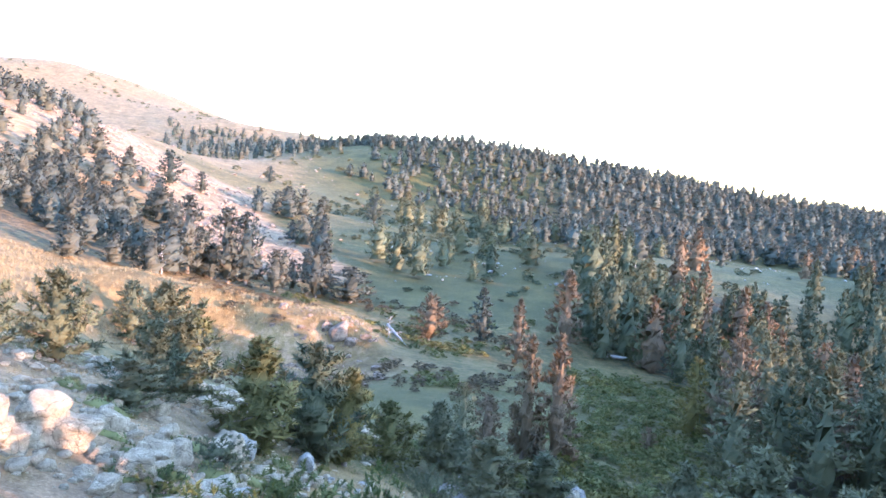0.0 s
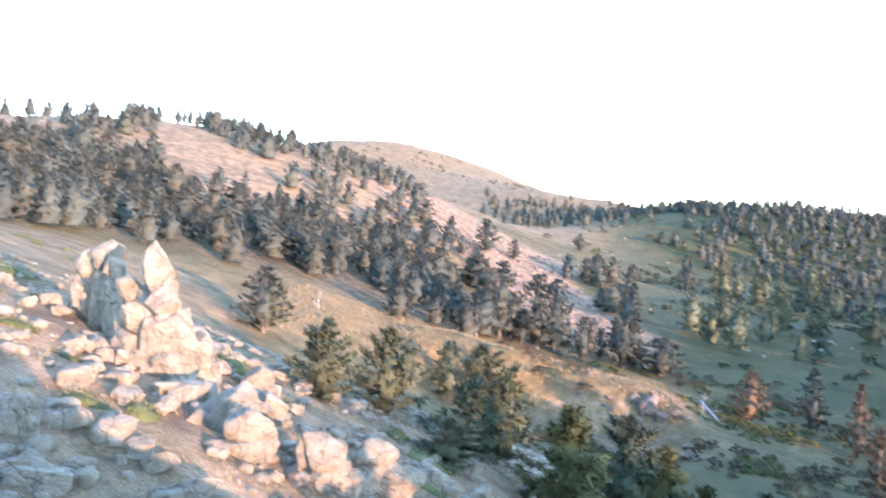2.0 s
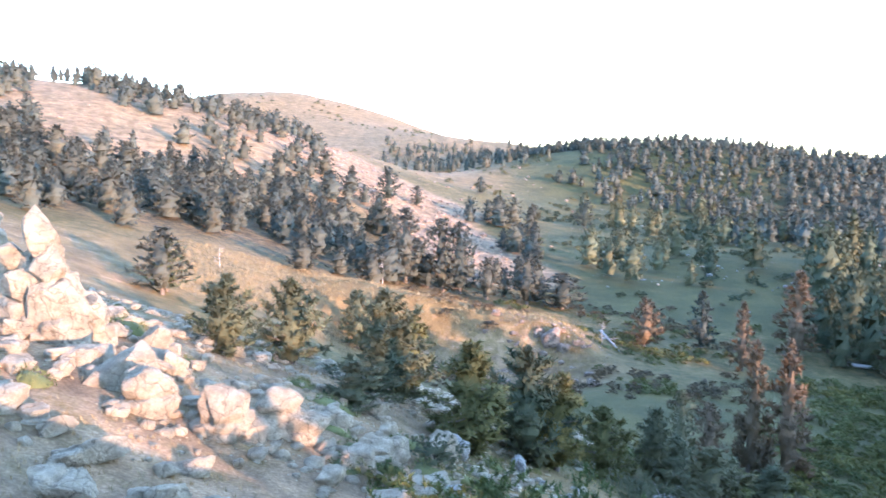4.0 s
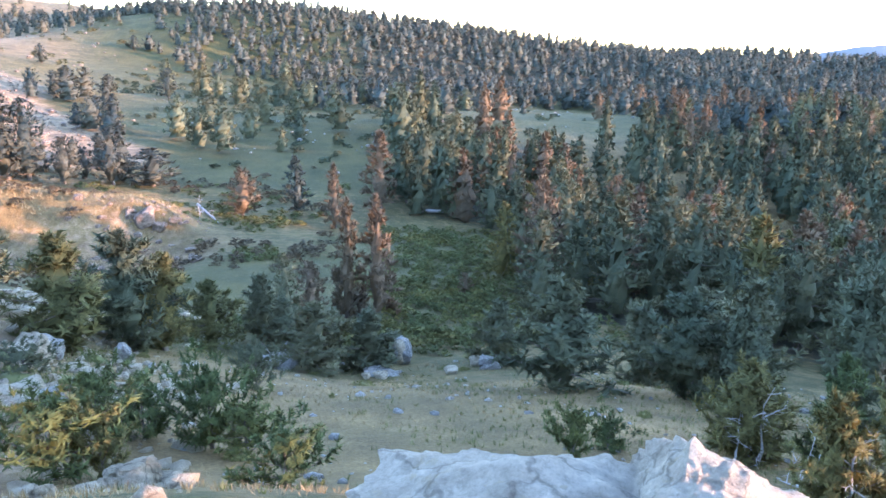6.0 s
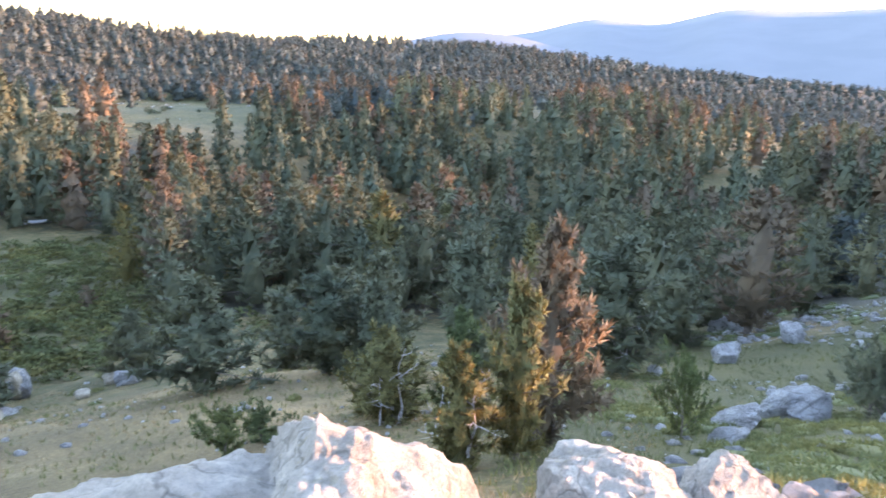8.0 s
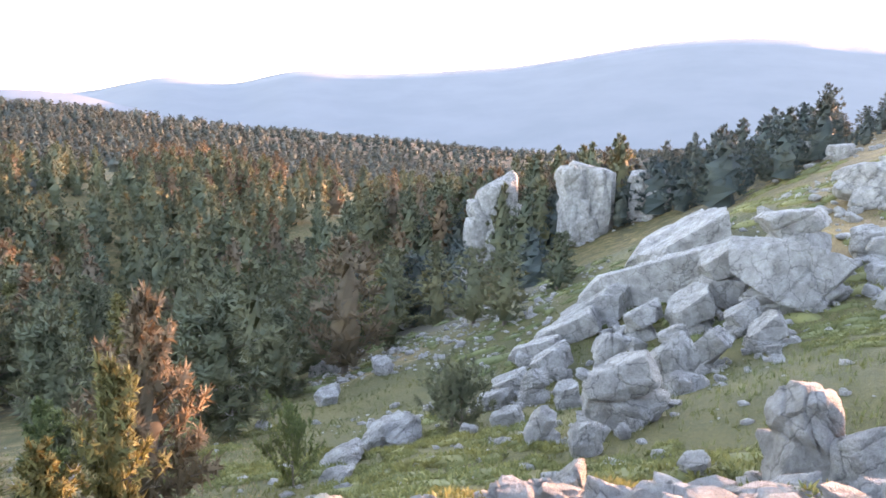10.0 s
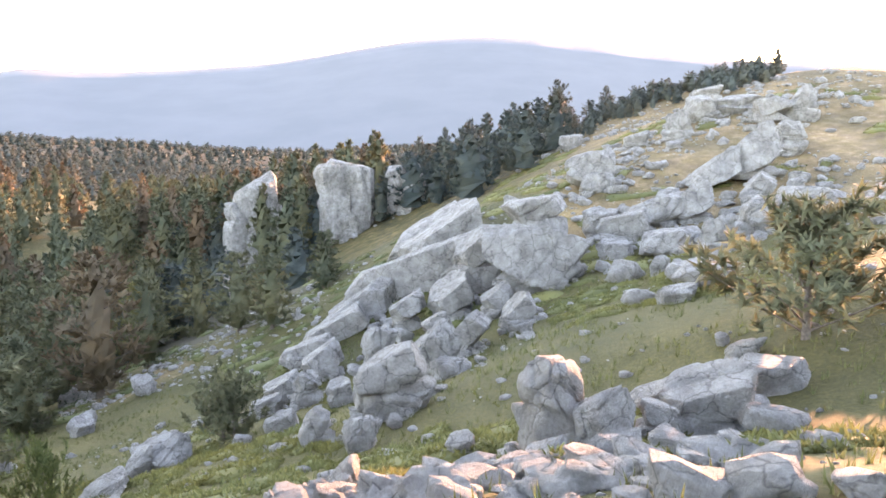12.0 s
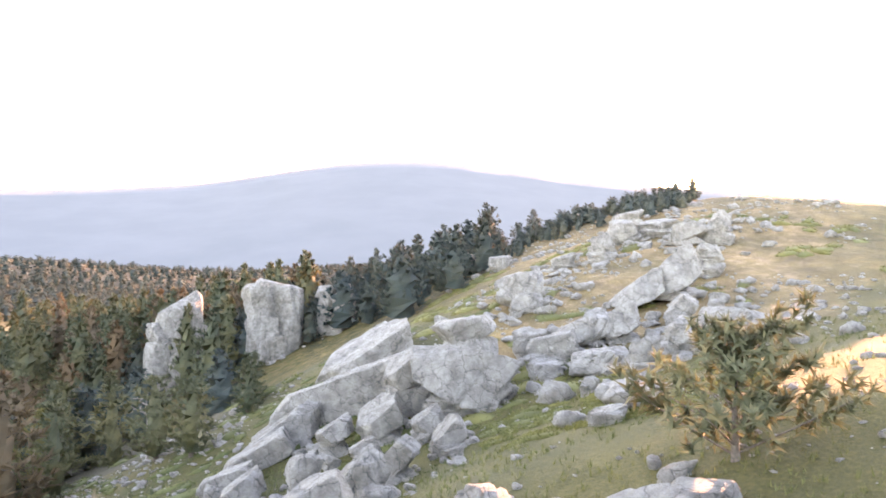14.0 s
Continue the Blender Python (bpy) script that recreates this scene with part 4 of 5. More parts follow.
RIB_A = [
    (-21.00, 22.78, -1.39, 2.14, 1.18, 1.71, -68), (-20.42, 22.64, -2.52, 1.92, 1.65, 1.73, -62), (-19.78, 22.58, -3.72, 2.30, 1.60, 1.84, -66),
    (-19.34, 23.48, -4.20, 1.68, 0.94, 1.52, -60), (-21.34, 22.32, -3.11, 1.52, 1.26, 1.37, -48), (-22.20, 22.79, -2.14, 1.29, 0.84, 1.17, -60),
    (-20.73, 22.32, -4.43, 1.62, 1.01, 1.29, -15), (-25.62, 25.06, -1.17, 1.54, 1.12, 1.23, 50), (-26.85, 25.20, -1.57, 1.47, 1.04, 1.18, 35),
    (-24.67, 24.46, -1.76, 1.14, 0.91, 0.91, -40), (-17.80, 25.07, -5.32, 1.32, 1.19, 1.06, 60), (-15.59, 20.16, -5.01, 1.94, 1.00, 1.55, 30),
    (-13.75, 18.85, -5.10, 1.54, 1.38, 1.23, -35),
]
RIB_B = [
    (-15.68, 22.92, -5.61, 1.20, 0.85, 0.96, -30), (-11.87, 19.56, -5.77, 1.79, 1.56, 1.43, 25), (-11.27, 21.78, -6.32, 1.73, 1.24, 1.38, -15),
    (-10.41, 22.10, -6.91, 1.56, 1.00, 1.25, -20), (-11.07, 20.21, -6.52, 1.08, 0.72, 0.86, 0), (-18.45, 16.98, -3.87, 1.22, 0.74, 0.98, 0),
    (-15.26, 15.16, -4.48, 1.29, 0.70, 1.03, 0), (-16.37, 13.39, -3.84, 0.95, 1.05, 0.76, 10), (-20.82, 23.14, -4.35, 1.91, 1.24, 1.53, 10),
    (-17.37, 20.54, -4.82, 1.67, 0.72, 1.33, 0), (-10.50, 24.90, -7.57, 1.19, 0.77, 0.96, -30), (-16.39, 14.53, -4.23, 0.73, 0.42, 0.58, 0),
    (-17.24, 17.83, -4.45, 1.01, 0.52, 0.81, 0),
]
RIB_C = [
    (-14.03, 11.95, -4.45, 1.41, 0.41, 1.12, -10), (-14.45, 15.40, -4.83, 0.87, 0.45, 0.70, 0), (-21.34, 25.44, -4.29, 1.79, 1.12, 1.43, -60),
]
RIB = RIB_A + RIB_B + RIB_C
BANK_ROCKS = [
    (-12.39, 96.89, -20.53, 2.65, 2.24, 2.12, 15), (-14.11, 97.57, -20.18, 1.65, 1.54, 1.32, 0), (-10.84, 96.64, -21.57, 1.63, 1.32, 1.30, -20),
    (-16.69, 96.57, -21.96, 1.12, 1.63, 1.04, 5), (-18.21, 98.10, -19.94, 1.66, 0.93, 1.32, 10), (-9.58, 95.21, -23.57, 1.21, 0.71, 0.97, -30),
    (-19.93, 99.10, -18.08, 1.25, 0.84, 1.00, 0), (-20.90, 97.25, -20.31, 0.82, 0.51, 0.66, 0), (-15.02, 95.64, -22.90, 1.32, 1.22, 1.05, 20),
]
STONES_WEST_A = [
    (-7.54, 27.84, -9.44, 1.11, 0.83, 0.89, 0), (-8.30, 21.70, -7.59, 1.16, 0.80, 0.93, 10), (-8.31, 19.38, -7.25, 0.92, 0.58, 0.74, 0),
    (-7.43, 28.31, -9.54, 1.27, 0.90, 1.02, 0), (-6.43, 18.90, -7.70, 1.27, 0.69, 1.01, 0), (-5.96, 20.05, -7.99, 0.62, 0.44, 0.50, 0),
    (9.01, 45.01, -17.77, 1.06, 1.98, 1.26, 5), (2.65, 51.26, -18.61, 1.02, 0.86, 0.81, 0), (-6.43, 40.55, -13.43, 0.77, 0.83, 0.62, 0),
    (6.80, 38.92, -16.57, 1.04, 0.43, 0.84, 0), (5.90, 38.49, -16.32, 0.61, 0.42, 0.49, 0), (13.56, 42.81, -18.07, 1.38, 0.55, 1.10, 0),
    (11.07, 40.07, -17.19, 0.96, 0.39, 0.77, 0),
]
STONES_WEST_B = [
    (-0.45, 26.06, -10.63, 0.80, 0.32, 0.64, 5),
]
STONES_WEST = STONES_WEST_A + STONES_WEST_B


# the knoll's own rocks: x, y, top, width, depth, height
KNOLL_ROCKS = [
    (1.81, 3.51, -0.69, 2.14, 1.30, 1.3),
    (2.84, 3.00, -0.55, 1.56, 1.35, 1.5),
    (4.65, 2.51, -1.05, 1.23, 1.20, 1.4),
    (5.32, 2.03, -1.28, 1.01, 1.00, 1.2),
    (6.42, 1.82, -1.73, 0.84, 0.80, 1.0),
    (7.14, 1.15, -1.93, 0.77, 0.80, 0.9),
    (7.19, 2.07, -2.19, 0.69, 0.48, 1.0),
    (6.43, 1.70, -1.99, 0.88, 0.61, 0.9),
    (7.58, 1.28, -2.30, 0.82, 0.58, 0.8),
    (8.95, 1.05, -2.71, 0.61, 0.43, 0.8),
    (7.96, 0.62, -2.29, 0.72, 0.51, 0.7),
    (7.91, -0.28, -2.01, 0.88, 0.62, 0.7),
    (9.05, 0.37, -2.69, 0.61, 0.43, 0.6),
    (8.25, 0.23, -2.26, 0.97, 0.68, 0.8),
    (7.93, -0.32, -2.06, 1.05, 0.73, 0.7),
    (9.27, -1.01, -2.47, 1.08, 0.75, 0.7),
    (8.76, -1.49, -2.29, 1.09, 0.76, 0.6),
    (8.26, -1.97, -2.07, 0.97, 0.68, 0.7),
    (8.75, 0.94, -2.50, 0.76, 0.53, 0.8),
    (8.82, 1.45, -2.66, 0.49, 0.39, 0.7),
    (7.19, -1.18, -1.76, 1.06, 0.64, 0.5),
]


# ---- rocks ----
def ball(level):
    bm = bmesh.new()
    bmesh.ops.create_icosphere(bm, subdivisions=level, radius=1)
    v = np.array([x.co[:] for x in bm.verts])
    f = np.array([[q.index for q in p.verts] for p in bm.faces])
    bm.free()
    return v, f


BALLS = {k: ball(k) for k in (1, 2, 3, 4, 5, 6)}


def lumps(v, scale, seed):
    """Noise over the three planes of a shape."""
    return (fbm(v[:, 0] * scale + 7, v[:, 1] * scale + 3, seed) + fbm(v[:, 1] * scale + 11, v[:, 2] * scale + 5, seed + 1) + fbm(v[:, 2] * scale + 2, v[:, 0] * scale + 9, seed + 2)) / 3 - 0.5


def stone(seed, level, flats=7, craggy=1.0, skew=0.24, joints=6, pits=1.0, planes=()):
    """A broken block about two metres across: a ball cut by planes, then cracked and weathered."""
    v, f = BALLS[level]
    rng = np.random.RandomState(seed)
    box = np.array([[1, 0, 0], [-1, 0, 0], [0, 1, 0], [0, -1, 0], [0, 0, 1], [0, 0, -1]], float) + rng.normal(0, skew, (6, 3))
    chips = rng.normal(size=(flats, 3))
    normals = np.vstack([box, chips] + ([np.array(planes)[:, :3]] if planes else []))
    normals /= np.linalg.norm(normals, axis=1)[:, None]
    depth = np.concatenate([rng.uniform(0.62, 0.82, 6), rng.uniform(0.7, 1.0, flats), np.array(planes)[:, 3] if planes else np.zeros(0)])
    radius = np.minimum((depth / np.maximum(v @ normals.T, 1e-3)).min(1), 1.2)
    p = v * radius[:, None]
    joint = rng.normal(size=(2, 3)) * np.array([1, 1, 0.45])
    joint /= np.linalg.norm(joint, axis=1)[:, None]
    wide = 0.055 if level < 5 else 0.038 if level < 6 else 0.02
    for k in range(joints if level > 3 else 3):
        n = joint[k % 2] + rng.normal(0, 0.12, 3)
        n /= np.linalg.norm(n)
        wavy = p @ n - rng.uniform(-0.6, 0.6) + 0.14 * lumps(p, 1.6, seed + 30 + k)
        radius = radius * (1 - craggy * 0.19 * np.exp(-(wavy / wide) ** 2)) * (1 + craggy * 0.04 * np.tanh(wavy / 0.02))
    radius = radius * (1 + craggy * (0.12 * lumps(p, 1.4, seed) + pits * 0.12 * lumps(p, 4.5, seed + 5) + pits * 0.07 * lumps(p, 11.0, seed + 8) + (0.05 * lumps(p, 24.0, seed + 12) if level > 4 else 0)))
    p = v * radius[:, None]
    return p / np.abs(p).max(0), f


STONES = {}


def stone_mesh(n, level, mat):
    key = (n, level, mat.name)
    if key not in STONES:
        v, f = stone(n * 13 + level, level, 4 if n < 20 else 8, 0.85, 0.2 if n < 20 else 0.42, 8 if level > 4 else 5)
        STONES[key] = mesh_of("stone", v, f, mat, 20)
    return STONES[key]


ROCK_RNG = random.Random(3)


def set_rock(ob, x, y, wide, high, depth, tilt=12.0, sink=0.3):
    """Stand a two-metre stone on the ground at that size, its foot sunk in."""
    z = float(ground(x, y))
    half = high * (1 + sink) / 2
    turn = math.degrees(math.atan2(x, y))
    m = pose(x, y, z - high * sink + half, ROCK_RNG.uniform(-tilt, tilt), ROCK_RNG.uniform(-tilt, tilt), -turn + ROCK_RNG.uniform(-18, 18))
    ob.matrix_basis = m @ Matrix.Diagonal((wide / 2 * 1.08, wide * depth / 2 * 1.08, half, 1))
    return ob


def boulders(rows, label, group):
    for x, y, wide, high, depth, warm in rows:
        level = 4 if wide * 1400 / math.hypot(x, y) > 45 else 3
        ob = new("boulder", stone_mesh(ROCK_RNG.randrange(9), level, (ROCK, ROCK_WARM, SCREE_ROCK)[warm]))
        set_rock(ob, x, y, wide, high, depth)
        tagged(ob, label, "rock", group)


def slab_mesh(n, level, mat):
    """A block of bedrock, made once: plain-faced, or from the tenth on rounder and more broken."""
    key = ("slab", n, level, mat.name)
    if key not in STONES:
        v, f = stone(700 + n * 31, level, 10, 0.55, 0.2, 3, 1.0) if n < 10 else stone(700 + n * 31, level, 18, 0.8, 0.42, 4, 1.5)
        STONES[key] = mesh_of("block", v, f, mat, 24)
    return STONES[key]


def lay(ob, row, tilt=7.0):
    """Lay a two-metre block at its place, with its length and lean."""
    x, y, z, long, thick, deep, rise = row
    turn = -math.degrees(math.atan2(x, y))
    m = pose(x, y, z, ROCK_RNG.uniform(-tilt, tilt), -rise, turn + ROCK_RNG.uniform(-9, 9))
    ob.matrix_basis = m @ Matrix.Diagonal((long / 2 * 1.06, deep / 2 * 1.1, thick / 2 * 1.06, 1))
    return ob


def outcrop(rows, label, mat, level=4, rubble=0, spread=1.5):
    """One bedrock outcrop: its blocks, the rock they rise from, and the rubble about them."""
    cx, cy = sum(r[0] for r in rows) / len(rows), sum(r[1] for r in rows) / len(rows)
    base = pose(cx, cy, float(ground(cx, cy)))
    top = thing("rock_outcrop", label, "rock", "", base)

    def block(ob):
        ob.matrix_basis = base.inverted() @ ob.matrix_basis
        ob.parent = top

    for k, row in enumerate(rows):
        x, y, z, long, thick, deep, rise = row
        block(lay(new("block", slab_mesh(ROCK_RNG.randrange(10) + (10 if thick > 0.72 * long and long < 4 else 0), level, mat)), row))
        a = math.radians(abs(rise))
        low = z - 0.35 * (thick * math.cos(a) + long * math.sin(a))
        foot = float(ground(x, y)) - 0.3
        if low > foot:
            wide, tall = 0.85 * (long * math.cos(a) + thick * math.sin(a)), low - foot + 0.4 * thick
            block(lay(new("block", slab_mesh(ROCK_RNG.randrange(10), max(level - 1, 3), mat)), (x, y, foot + tall / 2, wide, tall, max(deep, 0.7 * wide), 0)))
    for k in range(rubble):
        x, y, z, long, thick, deep, rise = rows[ROCK_RNG.randrange(len(rows))]
        size = ROCK_RNG.uniform(0.12, 0.5) * min(long, 2.2)
        block(set_rock(new("block", slab_mesh(ROCK_RNG.randrange(10), 3 if size * 1400 / math.hypot(x, y) > 14 else 2, mat)), x + ROCK_RNG.gauss(0, spread), y + ROCK_RNG.gauss(0, spread), size * 1.3, size * ROCK_RNG.uniform(0.4, 0.8), 0.8, 22, 0.25))
    return top


def lone(rows, mat, label, group):
    for row in rows:
        ob = lay(new("boulder", slab_mesh(ROCK_RNG.randrange(5, 18), 4 if row[3] * 1400 / math.hypot(row[0], row[1]) > 45 else 3, mat)), (*row[:2], row[2] - 0.06 * row[4], row[3], row[4] * 1.15, *row[5:]))
        tagged(ob, label, "rock", group)


# faces of the four great boulders: the direction each looks to and its distance from the middle
WHALEBACK = [(-0.5, -0.05, 0.86, 0.55), (0.3, -0.25, 1.0, 0.6), (0.0, -1.0, 0.5, 0.7), (-0.2, 0.5, 0.9, 0.66), (0.3, 0.1, 0.9, 0.66)]
GABLE = [(0.12, -0.25, 1.0, 0.7), (0.55, -0.15, 0.8, 0.64), (0.9, -0.1, 0.5, 0.72), (-0.75, -0.1, 0.65, 0.68), (0.0, -1.0, 0.45, 0.74), (0.2, 0.6, 0.8, 0.72)]
BROKEN = [(0.22, -0.25, 1.0, 0.64), (-1.0, -0.25, 0.16, 0.66), (0.7, 0.0, 0.7, 0.64), (-0.4, -0.9, 0.4, 0.66), (0.1, 0.5, 0.9, 0.7)]
WEDGE = [(0.42, -0.2, 0.9, 0.54), (-0.7, -0.1, 0.65, 0.66), (0.0, -1.0, 0.5, 0.66)]


def knoll_rocks():
    for k, (x, y, top, wide, deep, high) in enumerate(KNOLL_ROCKS):
        planes = (WHALEBACK, GABLE, BROKEN, WEDGE)[k] if k < 4 else ()
        v, f = stone(900 + 7 * k, 6 if k < 4 else 5 if k < 6 else 4, 4 if k < 4 else 5, 1.0, 0.14 if k < 4 else 0.17, 0 if k < 4 else 5, 3.2 if k < 4 else 1.0, planes)
        me = mesh_of("stone", v, f, ROCK_CREAM if k < 4 else ROCK, 20)
        ob = new("boulder", me)
        turn = -math.degrees(math.atan2(x, y))
        ob.matrix_basis = pose(x, y, top - high / 2, 2, 0, turn) @ Matrix.Diagonal((wide / 2 * 1.04, deep / 2 * 1.2, high / 2, 1))
        tagged(ob, "pale sunlit granite boulder at the edge of the knoll" if k < 4 else "grey angular rock in the rubble below the knoll", "rock", "rocks of the knoll")


def rubble_field():
    for x, y in scatter(91, 64, 116, 6.3, 11.0, 110, 0.28):
        size = ROCK_RNG.uniform(0.14, 0.5)
        ob = new("rubble_stone", stone_mesh(ROCK_RNG.randrange(9), 2, ROCK))
        set_rock(ob, x, y, size * 1.35, size * ROCK_RNG.uniform(0.45, 0.8), 0.75, 18)
        tagged(ob, "small angular grey stone in the rubble", "rock", "rubble of the knoll")


knoll_rocks()
rubble_field()
for x, y in scatter(92, -72, -8, 9, 44, 230, 0.7, lambda x, y: 0.25 + smooth(0.4, 0.6, fbm(x / 5, y / 5, 51, 3))):
    size = 0.25 * 4.5 ** (ROCK_RNG.random() ** 1.6)
    boulders([(x, y, size * 1.3, size * ROCK_RNG.uniform(0.45, 0.85), ROCK_RNG.uniform(0.6, 1.0), 1)], "angular cream-coloured stone on the stony slope", "stones of the slope")
for x, y in scatter(93, -19, -4, 82, 98, 34, 1.2):
    size = ROCK_RNG.uniform(0.4, 1.2)
    boulders([(x, y, size * 1.3, size * 0.6, 0.8, 2)], "weathered ochre rock in the earthy terrace bank", "rocks of the bank")
outcrop(RIB, "jagged sunlit ochre rock rib on the stony slope", ROCK_WARM, 4, 110, 1.6)
boulders(BOULDERS_WEST, "pale weathered boulder among grass and low pines", "boulders of the slope")
lone(BANK_ROCKS, SCREE_ROCK, "pale ochre rock in the sunlit earthy bank", "rocks of the bank")
lone(STONES_WEST, ROCK_WARM, "weathered boulder half sunk in the turf", "boulders of the slope")
lone(BOULDERS_EAST, ROCK, "grey lichened boulder on green turf", "boulders by the meadow")
outcrop(NEAR_OUTCROP, "cracked pale grey boulders breaking through the turf", ROCK, 5, 40, 0.7)
outcrop(SLABS, "broad grey outcrop of cracked tilted slabs", ROCK, 5, 130, 1.3)
outcrop(HILLTOP, "grey rocky ledges climbing the hill", ROCK, 4, 170, 2.6)
outcrop(CRAG_BELL, "pale grey bell-shaped crag standing among pines", ROCK, 4, 8, 1.2)
outcrop(CRAG_TALL, "tall cracked grey crag standing among pines", ROCK, 4, 10, 1.4)
outcrop(CRAG_SLIM, "slim grey crag beside a dark pine", ROCK, 4, 6, 1.2)


# ---- loose stones, grass and heath ----
def pebbles(name, label, places, low, high, mat, seed):
    """Many loose stones as one object."""
    v0, f0 = BALLS[1]
    rng = np.random.RandomState(seed)
    xs, ys = np.array([p[0] for p in places]), np.array([p[1] for p in places])
    zs = ground(xs, ys)
    vs, fs = [], []
    for k in range(len(places)):
        s = low * (high / low) ** (rng.random_sample() ** 1.8)
        shape = v0 * (1 + rng.uniform(-0.3, 0.3, (len(v0), 1))) * np.array([s * rng.uniform(0.7, 1.4), s * rng.uniform(0.6, 1.1), s * rng.uniform(0.4, 0.75)]) / 2
        a = rng.uniform(0, 6.28)
        c, d = math.cos(a), math.sin(a)
        vs.append(np.column_stack([shape[:, 0] * c - shape[:, 1] * d + xs[k], shape[:, 0] * d + shape[:, 1] * c + ys[k], shape[:, 2] + zs[k] + s * 0.06]))
        fs.append(f0 + k * len(v0))
    return heap(name, label, np.vstack(vs), np.vstack(fs), mat, "stones")


def tufts(name, label, places, low, high, mat, seed, blades=6):
    """Grass tufts as one object."""
    rng = np.random.RandomState(seed)
    xs, ys = np.array([p[0] for p in places]), np.array([p[1] for p in places])
    zs = ground(xs, ys)
    n = len(xs) * blades
    x, y, z = np.repeat(xs, blades), np.repeat(ys, blades), np.repeat(zs, blades)
    h = rng.uniform(low, high, n)
    a, lean = rng.uniform(0, 6.28, n), rng.uniform(0.1, 0.8, n)
    bx, by = x + rng.normal(0, 0.25, n) * h, y + rng.normal(0, 0.25, n) * h
    w = h * rng.uniform(0.06, 0.12, n)
    p = rng.uniform(0, 6.28, n)
    base1 = np.column_stack([bx + w * np.cos(p), by + w * np.sin(p), z - 0.03])
    base2 = np.column_stack([bx - w * np.cos(p), by - w * np.sin(p), z - 0.03])
    tip = np.column_stack([bx + h * lean * np.cos(a), by + h * lean * np.sin(a), z + h * (1.1 - 0.5 * lean)])
    v = np.stack([base1, base2, tip], 1).reshape(-1, 3)
    return heap(name, label, v, np.arange(3 * n).reshape(-1, 3), mat, "grass")


def mats(name, label, places, low, high, wide, mat, seed, sprigs=260):
    """Low cushions of juniper and heath: bumpy domes bristling with short sprigs, as one object."""
    rng = np.random.RandomState(seed)
    v0, f0 = BALLS[2]
    v0 = v0.copy()
    vs, fs, off = [], [], 0
    xs, ys = np.array([p[0] for p in places]), np.array([p[1] for p in places])
    for x, y in zip(xs, ys):
        h, w, tall = rng.uniform(low, high), 0, 0
        w = h * wide * rng.uniform(0.7, 1.3)
        turn, ph = rng.uniform(0, 6.28), rng.uniform(0, 6.28, 3)
        squash = rng.uniform(0.5, 1.0)

        def lie(u):
            a = np.arctan2(u[:, 1], u[:, 0])
            k = w * (1 + 0.22 * np.sin(2 * a + ph[0]) + 0.16 * np.sin(3 * a + ph[1]) + 0.1 * np.sin(7 * a + ph[2]))
            px, py = u[:, 0] * k, u[:, 1] * k * squash
            gx, gy = x + px * math.cos(turn) - py * math.sin(turn), y + px * math.sin(turn) + py * math.cos(turn)
            bump_z = 0.75 + 0.5 * vnoise(gx / (0.35 * w + 0.05), gy / (0.35 * w + 0.05), seed)
            return np.column_stack([gx, gy, ground(gx, gy) + h * (u[:, 2] * bump_z - 0.15)])
        vs.append(lie(v0 * np.array([0.86, 0.86, 0.7])))
        fs.append(f0 + off)
        off += len(v0)
        u = rng.normal(size=(sprigs, 3))
        u[:, 2] = np.abs(u[:, 2]) * 0.8
        u /= np.linalg.norm(u, axis=1)[:, None]
        c = lie(u * 0.95)
        long = (0.07 + 0.06 * w) * rng.uniform(0.6, 1.4, (sprigs, 1))
        d = u * 0.5 + rng.normal(0, 0.55, (sprigs, 3)) + np.array([0, 0, 0.45])
        d /= np.linalg.norm(d, axis=1)[:, None]
        s = np.cross(d, rng.normal(size=(sprigs, 3)))
        s *= long * 0.2 / np.maximum(np.linalg.norm(s, axis=1)[:, None], 1e-6)
        vs.append(np.stack([c - s, c + s, c + d * long], 1).reshape(-1, 3))
        fs.append(np.arange(3 * sprigs).reshape(-1, 3) + off)
        off += 3 * sprigs
    return heap(name, label, np.vstack(vs), np.vstack(fs), mat, "heath")


def patches(size, seed, low, high):
    return lambda x, y: smooth(low, high, fbm(x / size, y / size, seed, 3))


pebbles("slope_stones", "loose pale ochre stones on the near slope", scatter(41, -75, -4, 6, 60, 6000, 0.14, patches(4, 51, 0.34, 0.56)), 0.08, 0.9, ROCK_WARM, 1)
pebbles("scree", "pale pinkish scree running down the far slope",
        scatter(42, -42, -8, 125, 350, 2000, 0.6, lambda x, y: np.maximum(near_line(x, y, -33, 156, -75, 222, 12), near_line(x, y, -75, 222, -165, 295, 20))), 0.35, 2.2, SCREE_ROCK, 2)
pebbles("upper_stones", "pale rocks scattered over the upper hillside", scatter(43, -60, -6, 150, 620, 1100, 2.0, patches(40, 53, 0.4, 0.6)), 0.4, 2.2, SCREE_ROCK, 3)
pebbles("pasture_stones", "pale stones scattered over the green pasture", scatter(44, -8, 30, 120, 330, 300, 1.0, patches(26, 54, 0.45, 0.62)), 0.25, 1.3, ROCK, 4)
pebbles("meadow_stones", "small pale stones in the dry meadow", scatter(45, -12, 60, 11, 48, 420, 0.3, patches(5, 55, 0.42, 0.62)), 0.08, 0.5, ROCK, 5)
pebbles("turf_stones", "grey stones strewn over the turf below the outcrops", scatter(46, 60, 126, 7, 62, 1500, 0.15, patches(5, 56, 0.42, 0.6)), 0.08, 0.6, ROCK, 6)
pebbles("glen_stones", "pale stones at the wood's edge", scatter(47, 62, 80, 46, 62, 380, 0.3), 0.15, 0.9, ROCK, 7)
